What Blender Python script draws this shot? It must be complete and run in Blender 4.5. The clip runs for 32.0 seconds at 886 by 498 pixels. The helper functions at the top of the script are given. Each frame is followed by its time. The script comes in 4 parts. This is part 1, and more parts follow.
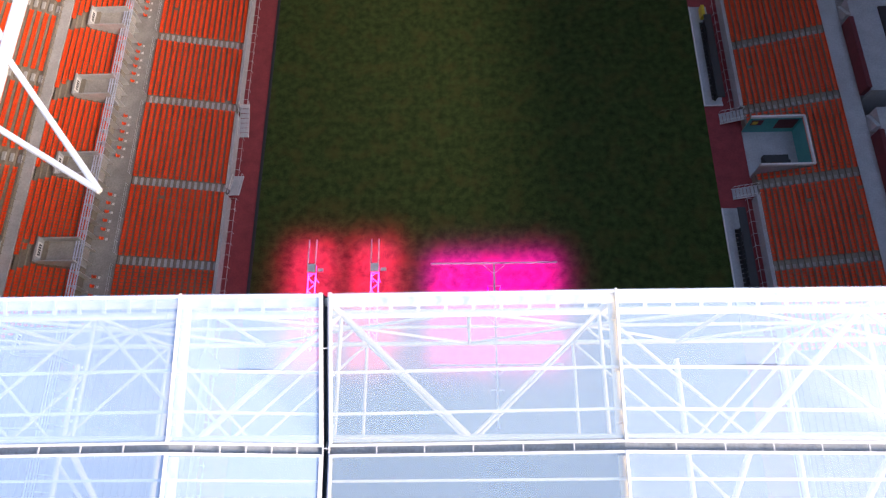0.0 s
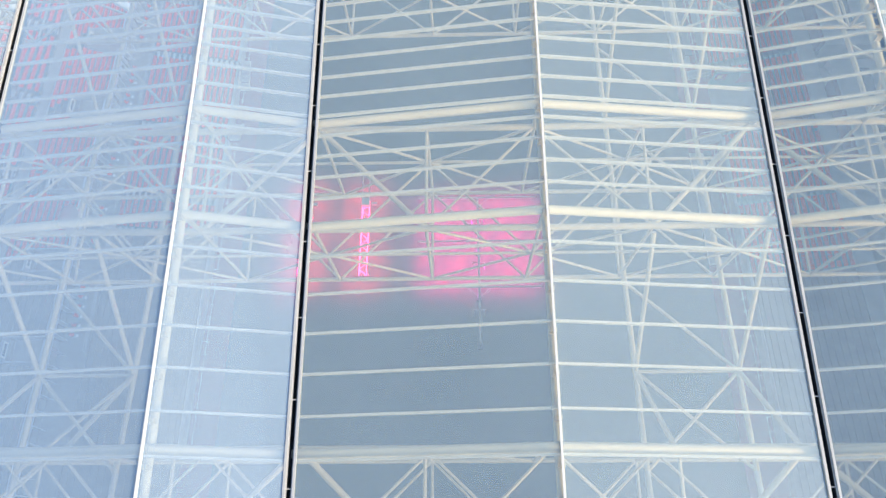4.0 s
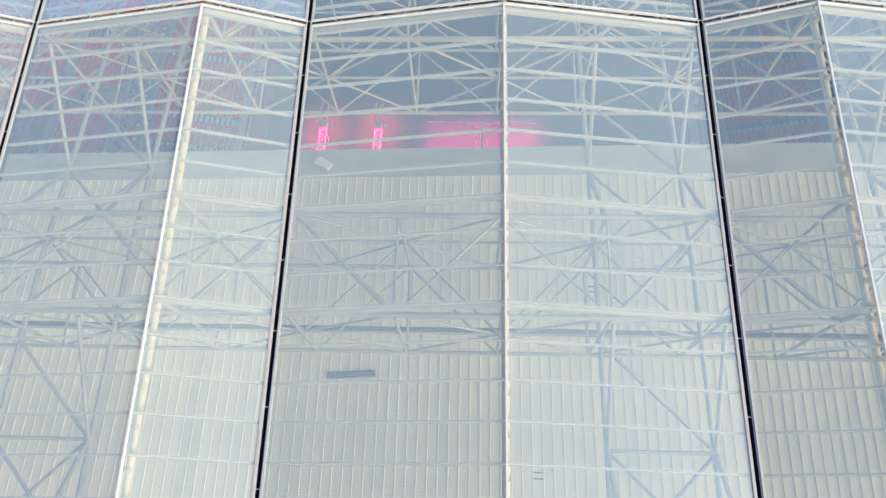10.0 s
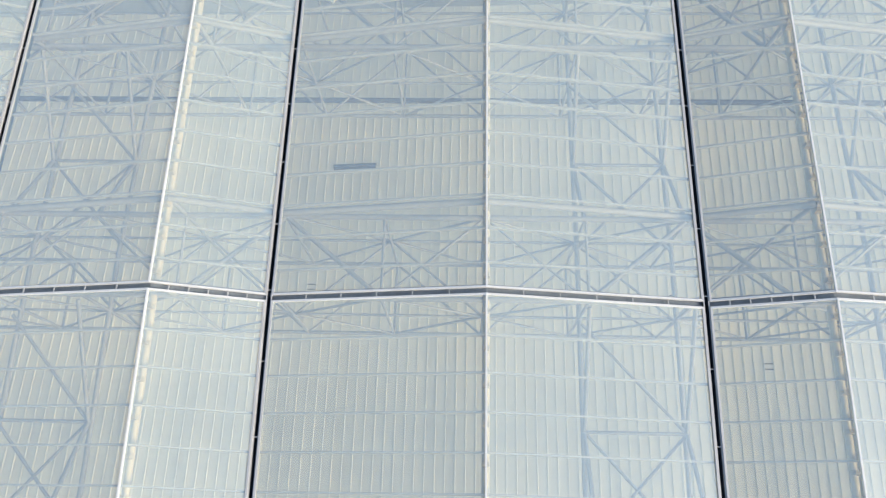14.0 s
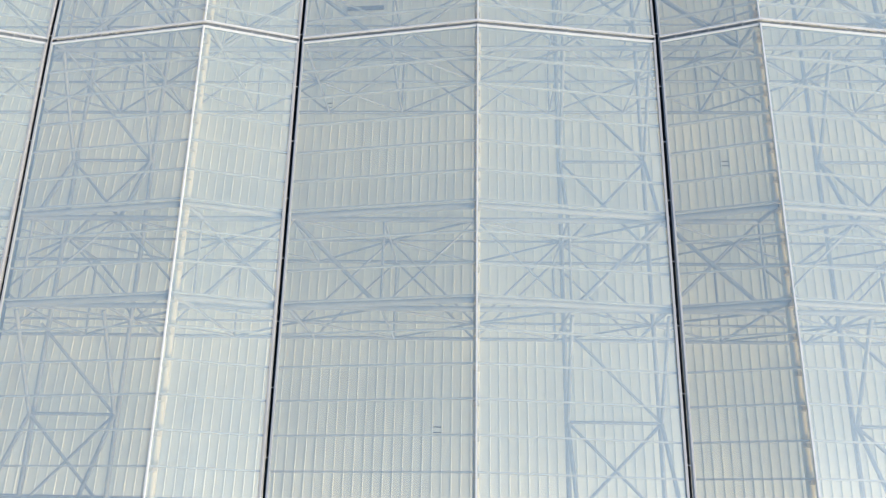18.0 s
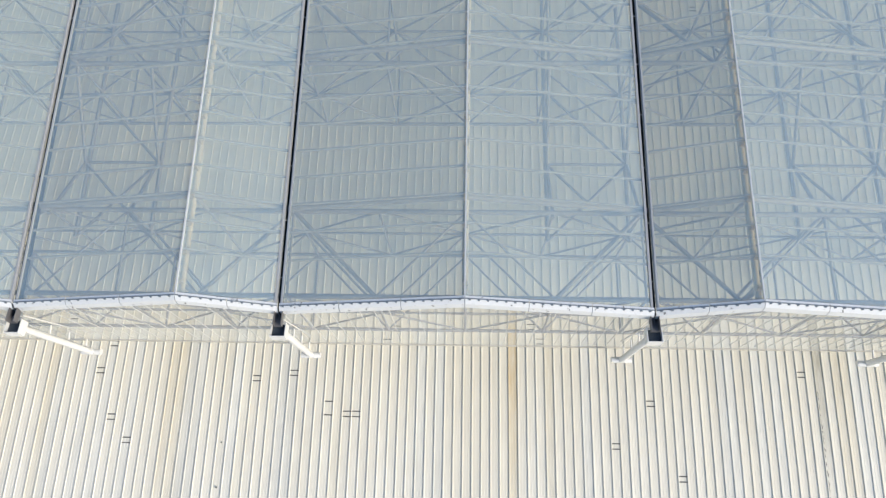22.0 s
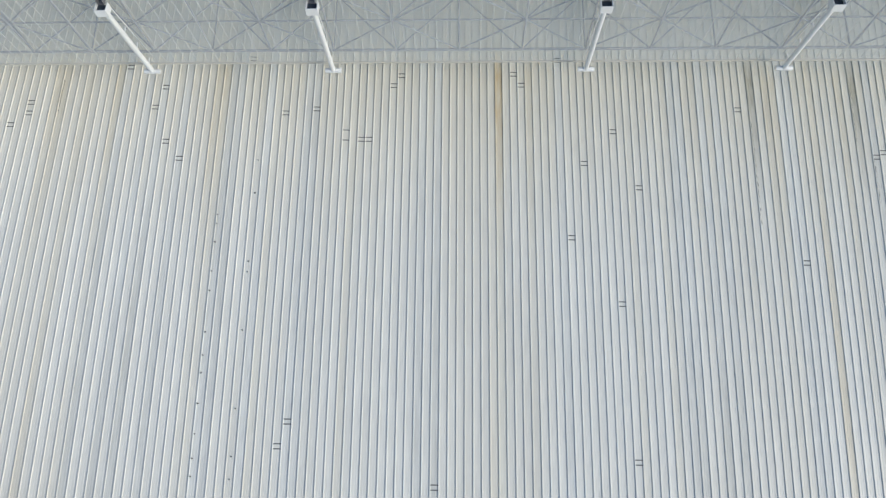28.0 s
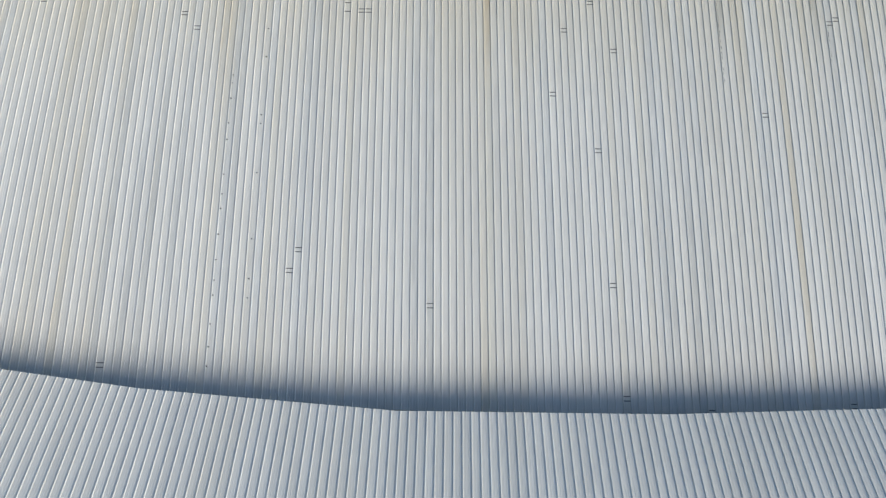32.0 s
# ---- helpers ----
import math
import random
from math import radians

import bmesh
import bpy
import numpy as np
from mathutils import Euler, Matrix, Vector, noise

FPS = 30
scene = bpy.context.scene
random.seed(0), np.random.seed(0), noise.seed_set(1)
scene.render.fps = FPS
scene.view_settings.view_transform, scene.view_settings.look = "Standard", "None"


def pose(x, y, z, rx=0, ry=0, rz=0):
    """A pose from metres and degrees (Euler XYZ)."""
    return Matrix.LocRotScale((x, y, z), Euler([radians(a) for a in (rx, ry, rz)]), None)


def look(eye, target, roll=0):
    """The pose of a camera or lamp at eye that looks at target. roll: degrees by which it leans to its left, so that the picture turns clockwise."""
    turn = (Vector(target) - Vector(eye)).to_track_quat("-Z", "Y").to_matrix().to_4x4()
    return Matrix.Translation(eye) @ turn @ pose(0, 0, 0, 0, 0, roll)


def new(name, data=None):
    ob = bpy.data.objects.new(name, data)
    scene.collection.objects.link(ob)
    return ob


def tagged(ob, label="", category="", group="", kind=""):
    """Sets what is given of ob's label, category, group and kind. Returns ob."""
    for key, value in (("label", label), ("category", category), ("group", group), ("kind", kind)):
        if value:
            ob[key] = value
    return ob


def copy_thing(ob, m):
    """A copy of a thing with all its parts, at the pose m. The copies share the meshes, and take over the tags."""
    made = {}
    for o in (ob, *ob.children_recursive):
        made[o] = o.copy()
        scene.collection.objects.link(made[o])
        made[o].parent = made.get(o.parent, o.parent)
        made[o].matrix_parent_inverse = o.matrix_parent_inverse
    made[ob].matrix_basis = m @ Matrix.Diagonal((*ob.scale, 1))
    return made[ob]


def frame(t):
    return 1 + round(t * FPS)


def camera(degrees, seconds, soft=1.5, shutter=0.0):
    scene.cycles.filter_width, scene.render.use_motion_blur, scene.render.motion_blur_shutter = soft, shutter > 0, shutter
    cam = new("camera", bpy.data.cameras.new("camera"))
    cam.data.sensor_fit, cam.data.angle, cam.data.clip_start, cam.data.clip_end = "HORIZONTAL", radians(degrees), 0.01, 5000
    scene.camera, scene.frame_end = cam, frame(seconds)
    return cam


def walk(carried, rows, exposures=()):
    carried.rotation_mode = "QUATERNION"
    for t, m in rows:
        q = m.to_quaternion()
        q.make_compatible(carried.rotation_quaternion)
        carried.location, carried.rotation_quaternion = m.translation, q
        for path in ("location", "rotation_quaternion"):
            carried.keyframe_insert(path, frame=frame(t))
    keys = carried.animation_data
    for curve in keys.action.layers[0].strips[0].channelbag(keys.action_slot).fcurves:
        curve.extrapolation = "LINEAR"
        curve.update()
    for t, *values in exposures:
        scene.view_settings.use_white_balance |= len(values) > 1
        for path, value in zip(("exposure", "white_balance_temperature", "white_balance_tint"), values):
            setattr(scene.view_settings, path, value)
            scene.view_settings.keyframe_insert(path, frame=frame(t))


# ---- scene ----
def drone(x, y, z, yaw, pitch, roll):
    return pose(x, y, z, 90 + pitch, 0, yaw) @ pose(0, 0, 0, 0, 0, roll)


cam = camera(66.0, 32.0, soft=1.3)
PATH = [
    (0, drone(0.000, -0.000, 96.974, 5.470, -68.457, -5.949)),
    (0.5, drone(0.147, -2.285, 96.954, 5.152, -67.215, -5.545)),
    (1, drone(0.303, -4.662, 96.938, 4.840, -65.991, -5.111)),
    (1.5, drone(0.438, -7.041, 96.924, 4.477, -65.248, -4.697)),
    (2, drone(0.565, -9.308, 96.922, 4.297, -65.152, -4.561)),
    (2.5, drone(0.710, -11.385, 96.989, 4.418, -65.550, -4.917)),
    (3, drone(0.861, -13.520, 96.968, 4.355, -65.292, -4.752)),
    (3.5, drone(0.941, -15.513, 96.956, 3.982, -65.251, -4.499)),
    (4, drone(0.992, -17.408, 96.951, 3.250, -65.237, -3.642)),
    (4.5, drone(1.102, -19.188, 96.956, 3.223, -65.352, -3.835)),
    (6.5, drone(1.890, -25.635, 96.909, 5.464, -64.031, -5.145)),
    (7, drone(2.028, -27.154, 96.844, 5.665, -63.908, -5.309)),
    (7.5, drone(2.134, -28.556, 96.764, 5.771, -63.860, -5.362)),
    (8, drone(2.205, -29.919, 96.719, 5.502, -63.788, -5.040)),
    (8.5, drone(2.229, -31.240, 96.685, 5.362, -63.779, -4.769)),
    (9, drone(2.274, -32.523, 96.647, 5.471, -63.787, -4.495)),
    (9.5, drone(2.338, -33.796, 96.591, 5.582, -63.807, -4.370)),
    (10, drone(2.380, -35.086, 96.530, 5.431, -63.733, -4.236)),
    (10.5, drone(2.361, -36.372, 96.515, 5.028, -63.814, -3.818)),
    (11, drone(2.361, -37.661, 96.492, 4.650, -63.910, -3.537)),
    (11.5, drone(2.387, -38.861, 96.465, 4.422, -64.130, -3.260)),
    (12, drone(2.416, -40.066, 96.463, 4.146, -64.323, -2.996)),
    (12.5, drone(2.480, -41.244, 96.429, 4.081, -64.488, -2.923)),
    (13, drone(2.567, -42.402, 96.397, 4.194, -64.707, -3.054)),
    (13.5, drone(2.632, -43.560, 96.372, 4.328, -64.929, -3.204)),
    (14, drone(2.714, -44.761, 96.376, 4.502, -65.104, -3.374)),
    (14.5, drone(2.755, -45.975, 96.390, 4.478, -65.218, -3.322)),
    (16.5, drone(2.926, -50.943, 96.890, 4.765, -65.881, -3.840)),
    (17, drone(2.929, -52.275, 96.924, 4.611, -65.871, -3.748)),
    (17.5, drone(2.940, -53.603, 96.943, 4.641, -65.860, -3.796)),
    (18, drone(3.008, -54.990, 96.943, 4.888, -65.766, -4.012)),
    (18.5, drone(3.166, -56.387, 96.898, 5.466, -65.469, -4.567)),
    (19, drone(3.385, -57.810, 96.803, 6.057, -65.220, -5.028)),
    (19.5, drone(3.527, -59.287, 96.696, 6.261, -64.870, -5.200)),
    (20, drone(3.553, -60.742, 96.574, 6.126, -64.530, -5.097)),
    (20.5, drone(3.500, -62.121, 96.486, 5.651, -64.387, -4.583)),
    (21, drone(3.481, -63.408, 96.446, 5.371, -64.456, -4.336)),
    (21.5, drone(3.468, -64.686, 96.428, 5.118, -64.508, -4.082)),
    (22, drone(3.459, -66.032, 96.446, 5.050, -64.516, -4.015)),
    (22.5, drone(3.446, -67.404, 96.477, 5.043, -64.547, -3.993)),
    (23, drone(3.435, -68.718, 96.507, 4.922, -64.687, -3.930)),
    (23.5, drone(3.430, -70.036, 96.551, 4.778, -64.739, -3.862)),
    (24, drone(3.420, -71.409, 96.595, 4.706, -64.766, -3.837)),
    (24.5, drone(3.374, -72.843, 96.656, 4.501, -64.761, -3.667)),
    (25, drone(3.322, -74.242, 96.716, 4.287, -64.741, -3.530)),
    (25.5, drone(3.297, -75.553, 96.776, 4.069, -64.756, -3.390)),
    (26, drone(3.327, -76.733, 96.820, 3.952, -64.828, -3.308)),
    (26.5, drone(3.373, -77.800, 96.834, 3.901, -65.059, -3.281)),
    (28.5, drone(3.604, -81.929, 97.019, 4.025, -66.079, -3.572)),
    (29, drone(3.685, -83.090, 97.059, 4.179, -66.171, -3.731)),
    (29.5, drone(3.768, -84.320, 97.102, 4.274, -66.223, -3.862)),
    (30, drone(3.833, -85.551, 97.146, 4.362, -66.281, -3.920)),
    (30.5, drone(3.896, -86.759, 97.188, 4.354, -66.306, -3.905)),
    (31, drone(3.954, -87.936, 97.212, 4.289, -66.337, -3.889)),
    (31.5, drone(4.000, -89.139, 97.230, 4.243, -66.283, -3.983)),
    (32, drone(4.022, -90.351, 97.241, 4.152, -66.205, -4.220)),
]
walk(cam, PATH, exposures=[
    (0.0, 2.00, 6700, 26), (1.0, 1.68, 6200, 20), (2.0, 1.46, 6000, 15), (3.0, 1.37, 6500, 14), (4.5, 1.30, 7000, 13), (6.5, 1.18, 7000, 13),
    (9.0, 1.08, 6900, 13), (17.0, 0.88, 6500, 13), (20.0, 0.71, 6350, 13), (23.0, 0.26, 5950, 12), (26.0, 0.01, 5650, 10), (29.0, -0.06, 5600, 10), (32.0, -0.09, 5700, 11)])

# ---------------------------------------------------------------- light
SUN_EL, SUN_AZ = radians(27), radians(-30)      # azimuth, from +x towards +y
world = bpy.data.worlds.new("sky")
scene.world = world
world.use_nodes = True
wn = world.node_tree.nodes
sky = wn.new("ShaderNodeTexSky")
sky.sky_type = 'NISHITA'
sky.sun_disc = False
sky.sun_elevation = SUN_EL
sky.sun_rotation = radians(90) - SUN_AZ
sky.dust_density = 0.6
sky.air_density = 1.3
wn["Background"].inputs["Strength"].default_value = 0.125
world.node_tree.links.new(sky.outputs[0], wn["Background"].inputs[0])
sun_data = bpy.data.lights.new("sun", 'SUN')
sun_data.energy, sun_data.angle, sun_data.color = 3.2, radians(25), (1.0, 0.87, 0.67)
sun = new("sun", sun_data)
sun.matrix_world = look((math.cos(SUN_AZ) * math.cos(SUN_EL) * 200, math.sin(SUN_AZ) * math.cos(SUN_EL) * 200, math.sin(SUN_EL) * 200), (0, 0, 0))


# ---------------------------------------------------------------- materials
def mat(name, color, rough=0.6, metal=0.0, vary=0.15, scale=1.0, bump=0.0, fine=8.0, random_amount=0.0, dirt=None, dirt_amount=0.0, stretch=(1, 1, 1), dirt_span=(0.5, 0.75)):
    m = bpy.data.materials.new(name)
    m.use_nodes = True
    nt = m.node_tree
    n, l = nt.nodes, nt.links
    bsdf = n["Principled BSDF"]
    co = n.new("ShaderNodeTexCoord")
    geo = n.new("ShaderNodeNewGeometry")
    mp = n.new("ShaderNodeMapping")
    mp.inputs["Scale"].default_value = stretch
    l.new(geo.outputs["Position"], mp.inputs["Vector"])
    big = n.new("ShaderNodeTexNoise")
    big.inputs["Scale"].default_value = scale
    big.inputs["Detail"].default_value = 4
    small = n.new("ShaderNodeTexNoise")
    small.inputs["Scale"].default_value = scale * fine
    small.inputs["Detail"].default_value = 3
    l.new(mp.outputs[0], big.inputs["Vector"])
    l.new(mp.outputs[0], small.inputs["Vector"])
    add = n.new("ShaderNodeMath")
    add.operation = 'ADD'
    l.new(big.outputs["Fac"], add.inputs[0])
    l.new(small.outputs["Fac"], add.inputs[1])
    rng = n.new("ShaderNodeMapRange")
    rng.inputs["From Min"].default_value, rng.inputs["From Max"].default_value = 0.7, 1.3
    rng.inputs["To Min"].default_value, rng.inputs["To Max"].default_value = 1 - vary, 1 + vary
    l.new(add.outputs[0], rng.inputs["Value"])
    val = rng.outputs[0]
    if random_amount:
        info = n.new("ShaderNodeObjectInfo")
        r2 = n.new("ShaderNodeMapRange")
        r2.inputs["To Min"].default_value, r2.inputs["To Max"].default_value = 1 - random_amount, 1 + random_amount
        l.new(info.outputs["Random"], r2.inputs["Value"])
        mu = n.new("ShaderNodeMath")
        mu.operation = 'MULTIPLY'
        l.new(val, mu.inputs[0])
        l.new(r2.outputs[0], mu.inputs[1])
        val = mu.outputs[0]
    mix = n.new("ShaderNodeMix")
    mix.data_type, mix.blend_type = 'RGBA', 'MULTIPLY'
    mix.inputs["Factor"].default_value = 1.0
    mix.inputs["A"].default_value = (*color, 1)
    comb = n.new("ShaderNodeCombineColor")
    for k in range(3):
        l.new(val, comb.inputs[k])
    l.new(comb.outputs[0], mix.inputs["B"])
    out = mix.outputs["Result"]
    if dirt:
        dn = n.new("ShaderNodeTexNoise")
        dn.inputs["Scale"].default_value = scale * 0.35
        dn.inputs["Detail"].default_value = 6
        l.new(mp.outputs[0], dn.inputs["Vector"])
        ramp = n.new("ShaderNodeMapRange")
        ramp.inputs["From Min"].default_value, ramp.inputs["From Max"].default_value = dirt_span
        ramp.inputs["To Max"].default_value = dirt_amount
        l.new(dn.outputs["Fac"], ramp.inputs["Value"])
        dm = n.new("ShaderNodeMix")
        dm.data_type = 'RGBA'
        dm.inputs["B"].default_value = (*dirt, 1)
        l.new(ramp.outputs[0], dm.inputs["Factor"])
        l.new(out, dm.inputs["A"])
        out = dm.outputs["Result"]
    l.new(out, bsdf.inputs["Base Color"])
    bsdf.inputs["Roughness"].default_value = rough
    bsdf.inputs["Metallic"].default_value = metal
    if bump:
        b = n.new("ShaderNodeBump")
        b.inputs["Strength"].default_value = bump
        b.inputs["Distance"].default_value = 0.02
        l.new(small.outputs["Fac"], b.inputs["Height"])
        l.new(b.outputs[0], bsdf.inputs["Normal"])
    return m


def film_material(name, clear, tint, body, gloss=0.08):
    """Thin translucent sheet: some light straight through, the rest scattered to both sides."""
    m = bpy.data.materials.new(name)
    m.use_nodes = True
    n, l = m.node_tree.nodes, m.node_tree.links
    n.remove(n["Principled BSDF"])
    out = n["Material Output"]
    tr = n.new("ShaderNodeBsdfTransparent")
    tr.inputs["Color"].default_value = (*tint, 1)
    geo = n.new("ShaderNodeNewGeometry")
    noi = n.new("ShaderNodeTexNoise")
    noi.inputs["Scale"].default_value = 0.35
    noi.inputs["Detail"].default_value = 6
    l.new(geo.outputs["Position"], noi.inputs["Vector"])
    rng = n.new("ShaderNodeMapRange")
    rng.inputs["From Min"].default_value, rng.inputs["From Max"].default_value = 0.3, 0.7
    rng.inputs["To Min"].default_value, rng.inputs["To Max"].default_value = clear - 0.01, clear + 0.01
    l.new(noi.outputs["Fac"], rng.inputs["Value"])
    di = n.new("ShaderNodeBsdfDiffuse")
    di.inputs["Color"].default_value = (*body, 1)
    tl = n.new("ShaderNodeBsdfTranslucent")
    tl.inputs["Color"].default_value = (*body, 1)
    m1 = n.new("ShaderNodeMixShader")
    m1.inputs[0].default_value = 0.10
    l.new(di.outputs[0], m1.inputs[1])
    l.new(tl.outputs[0], m1.inputs[2])
    m2 = n.new("ShaderNodeMixShader")
    l.new(rng.outputs[0], m2.inputs[0])
    l.new(m1.outputs[0], m2.inputs[1])
    l.new(tr.outputs[0], m2.inputs[2])
    gl = n.new("ShaderNodeBsdfGlossy")
    gl.inputs["Color"].default_value = (0.72, 0.85, 1.0, 1)
    gl.inputs["Roughness"].default_value = 0.22
    m3 = n.new("ShaderNodeMixShader")
    m3.inputs[0].default_value = gloss
    l.new(m2.outputs[0], m3.inputs[1])
    l.new(gl.outputs[0], m3.inputs[2])
    l.new(m3.outputs[0], out.inputs["Surface"])
    return m


def glow(name, color, strength):
    m = bpy.data.materials.new(name)
    m.use_nodes = True
    b = m.node_tree.nodes["Principled BSDF"]
    b.inputs["Emission Color"].default_value = (*color, 1)
    b.inputs["Emission Strength"].default_value = strength
    return m


M_FILM = film_material("translucent_film", 0.73, (1.0, 0.93, 0.73), (0.62, 0.84, 1.0), 0.12)
M_FILMHAZY = film_material("hazy_film", 0.66, (0.86, 0.86, 0.78), (0.60, 0.81, 1.0), 0.26)
M_WALLFILM = film_material("wall_film", 0.74, (0.95, 0.95, 0.94), (0.80, 0.80, 0.77), 0.06)
M_WHITE = mat("white_painted_steel", (0.66, 0.66, 0.645), 0.45, vary=0.06, scale=0.8)
M_FASCIA = mat("stained_white_fascia", (0.60, 0.62, 0.645), 0.16, vary=0.05, scale=16, dirt=(0.06, 0.06, 0.06), dirt_amount=0.7, dirt_span=(0.65, 0.70))
M_CHANNEL = mat("grey_channel", (0.16, 0.19, 0.22), 0.6, vary=0.2, scale=2)
# two tones of one tube paint: warm light and cool shade put into the colour
M_TRUSSC = mat("tube_cream_warm_light", (0.37, 0.345, 0.295), 0.5, vary=0.1, scale=0.8)
M_TRUSS = mat("tube_blue_grey_cool_light", (0.32, 0.335, 0.37), 0.5, vary=0.1, scale=0.8)
M_PURLIN = mat("pale_purlin_paint", (0.39, 0.41, 0.44), 0.45, vary=0.06, scale=0.8)
M_CREAM = mat("cream_painted_steel", (0.50, 0.475, 0.42), 0.5, vary=0.08, scale=0.8)
M_ALU = mat("aluminium_profile", (0.40, 0.41, 0.42), 0.4, metal=0.2, vary=0.08, scale=1.5)
M_RIM = mat("bright_cap_strip", (0.52, 0.53, 0.54), 0.35, vary=0.08, scale=1.5)
M_DARK = mat("near_black_gutter", (0.03, 0.042, 0.058), 0.5, vary=0.3, scale=2)
# black for the painted shadow line along the turf edge
M_EDGESHADOW = mat("turf_edge_shadow_black", (0.02, 0.02, 0.022), 0.7, vary=0.2, scale=2)
M_YELLOWED = mat("yellowed_metal_sheet", (0.71, 0.68, 0.585), 0.45, vary=0.06, scale=0.3, dirt=(0.58, 0.48, 0.30), dirt_amount=0.45, stretch=(3, 0.2, 1))
M_WEATHERED = mat("weathered_metal_sheet", (0.67, 0.66, 0.60), 0.5, vary=0.1, scale=0.3, dirt=(0.45, 0.42, 0.33), dirt_amount=0.4, stretch=(3, 0.2, 1))


def streaked(name, base, stain, y_from, y_to, amount=1.0):
    """Sheet paint with a water stain that starts at y_from and dies out at y_to."""
    m = mat(name, base, 0.45, vary=0.05, scale=0.25, random_amount=0.035, dirt=(0.58, 0.51, 0.36), dirt_amount=0.25, stretch=(2.5, 0.25, 1))
    n, l = m.node_tree.nodes, m.node_tree.links
    bsdf = n["Principled BSDF"]
    old = bsdf.inputs["Base Color"].links[0].from_socket
    geo = n.new("ShaderNodeNewGeometry")
    sep = n.new("ShaderNodeSeparateXYZ")
    l.new(geo.outputs["Position"], sep.inputs[0])
    r = n.new("ShaderNodeMapRange")
    r.inputs["From Min"].default_value, r.inputs["From Max"].default_value = y_to, y_from
    l.new(sep.outputs["Y"], r.inputs["Value"])
    no = n.new("ShaderNodeTexNoise")
    no.inputs["Scale"].default_value = 2.5
    mp = n.new("ShaderNodeMapping")
    mp.inputs["Scale"].default_value = (5, 0.4, 1)
    l.new(geo.outputs["Position"], mp.inputs["Vector"])
    l.new(mp.outputs[0], no.inputs["Vector"])
    mu = n.new("ShaderNodeMath")
    mu.operation, mu.use_clamp = 'MULTIPLY', True
    r.inputs["To Max"].default_value = 2.0 * amount
    l.new(r.outputs[0], mu.inputs[0])
    l.new(no.outputs["Fac"], mu.inputs[1])
    head = n.new("ShaderNodeMapRange")
    head.inputs["From Min"].default_value, head.inputs["From Max"].default_value = y_from + 1.5, y_from - 0.5
    l.new(sep.outputs["Y"], head.inputs["Value"])
    both = n.new("ShaderNodeMath")
    both.operation = 'MULTIPLY'
    l.new(mu.outputs[0], both.inputs[0])
    l.new(head.outputs[0], both.inputs[1])
    mx = n.new("ShaderNodeMix")
    mx.data_type = 'RGBA'
    mx.inputs["B"].default_value = (*stain, 1)
    l.new(both.outputs[0], mx.inputs["Factor"])
    l.new(old, mx.inputs["A"])
    l.new(mx.outputs["Result"], bsdf.inputs["Base Color"])
    return m


M_RUST = streaked("rust_streaked_sheet", (0.70, 0.675, 0.58), (0.52, 0.36, 0.13), -54.6, -66.0, 0.62)
M_OCHRE = streaked("ochre_streaked_sheet", (0.71, 0.685, 0.60), (0.54, 0.43, 0.22), -54.6, -67.6, 0.3)
M_MOSS = streaked("mossy_streaked_sheet", (0.70, 0.68, 0.605), (0.20, 0.17, 0.08), -54.6, -62.6, 0.5)
M_METAL = streaked("cream_metal_sheet", (0.72, 0.70, 0.625), (0.60, 0.51, 0.32), -54, -65.6, 0.22)
M_FLASH = mat("grey_flashing", (0.42, 0.43, 0.42), 0.5, vary=0.1, scale=0.6, dirt=(0.25, 0.25, 0.24), dirt_amount=0.5)
M_LAP = mat("dark_lap_joint", (0.10, 0.10, 0.09), 0.7, vary=0.3, scale=3)
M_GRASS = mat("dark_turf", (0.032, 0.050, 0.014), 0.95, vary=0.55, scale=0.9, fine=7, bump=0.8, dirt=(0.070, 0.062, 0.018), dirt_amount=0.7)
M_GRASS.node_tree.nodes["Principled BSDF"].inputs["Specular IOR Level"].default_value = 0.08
M_TRACK = mat("red_rubber_surround", (0.24, 0.035, 0.04), 0.9, vary=0.2, scale=0.6)
M_CONC = mat("grey_concrete", (0.30, 0.29, 0.27), 0.85, vary=0.2, scale=0.5, dirt=(0.16, 0.15, 0.14), dirt_amount=0.5)
M_CONCL = mat("pale_concrete", (0.38, 0.39, 0.40), 0.8, vary=0.15, scale=0.5, dirt=(0.3, 0.3, 0.28), dirt_amount=0.4)
M_TERR = mat("dark_terrace_concrete", (0.21, 0.185, 0.15), 0.85, vary=0.2, scale=0.5, dirt=(0.09, 0.085, 0.08), dirt_amount=0.5)
M_SEAT = mat("orange_plastic", (0.72, 0.072, 0.012), 0.5, vary=0.18, scale=1.2)
M_RAIL = mat("galvanised_rail", (0.6, 0.61, 0.62), 0.4, metal=0.5, vary=0.1, scale=2)
M_BALUSTER = mat("blue_grey_balustrade", (0.50, 0.56, 0.70), 0.3, vary=0.08, scale=1)
M_BLACK = mat("black_plastic", (0.02, 0.02, 0.022), 0.5, vary=0.2, scale=1)
M_TEAL = mat("teal_painted_wall", (0.05, 0.30, 0.29), 0.6, vary=0.12, scale=0.6)
M_MAROON = mat("maroon_banner", (0.13, 0.015, 0.02), 0.6, vary=0.2, scale=0.6)
M_YELLOW = mat("yellow_plastic", (0.7, 0.5, 0.03), 0.5, vary=0.1, scale=1)
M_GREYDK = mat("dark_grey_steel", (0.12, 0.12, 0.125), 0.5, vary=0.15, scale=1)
M_LED = glow("magenta_led", (1.0, 0.08, 0.55), 0.28)


# ---------------------------------------------------------------- helpers for meshes
def mesh_of(name, bm, material):
    me = bpy.data.meshes.new(name)
    bm.to_mesh(me)
    bm.free()
    if material:
        me.materials.append(material)
    return me


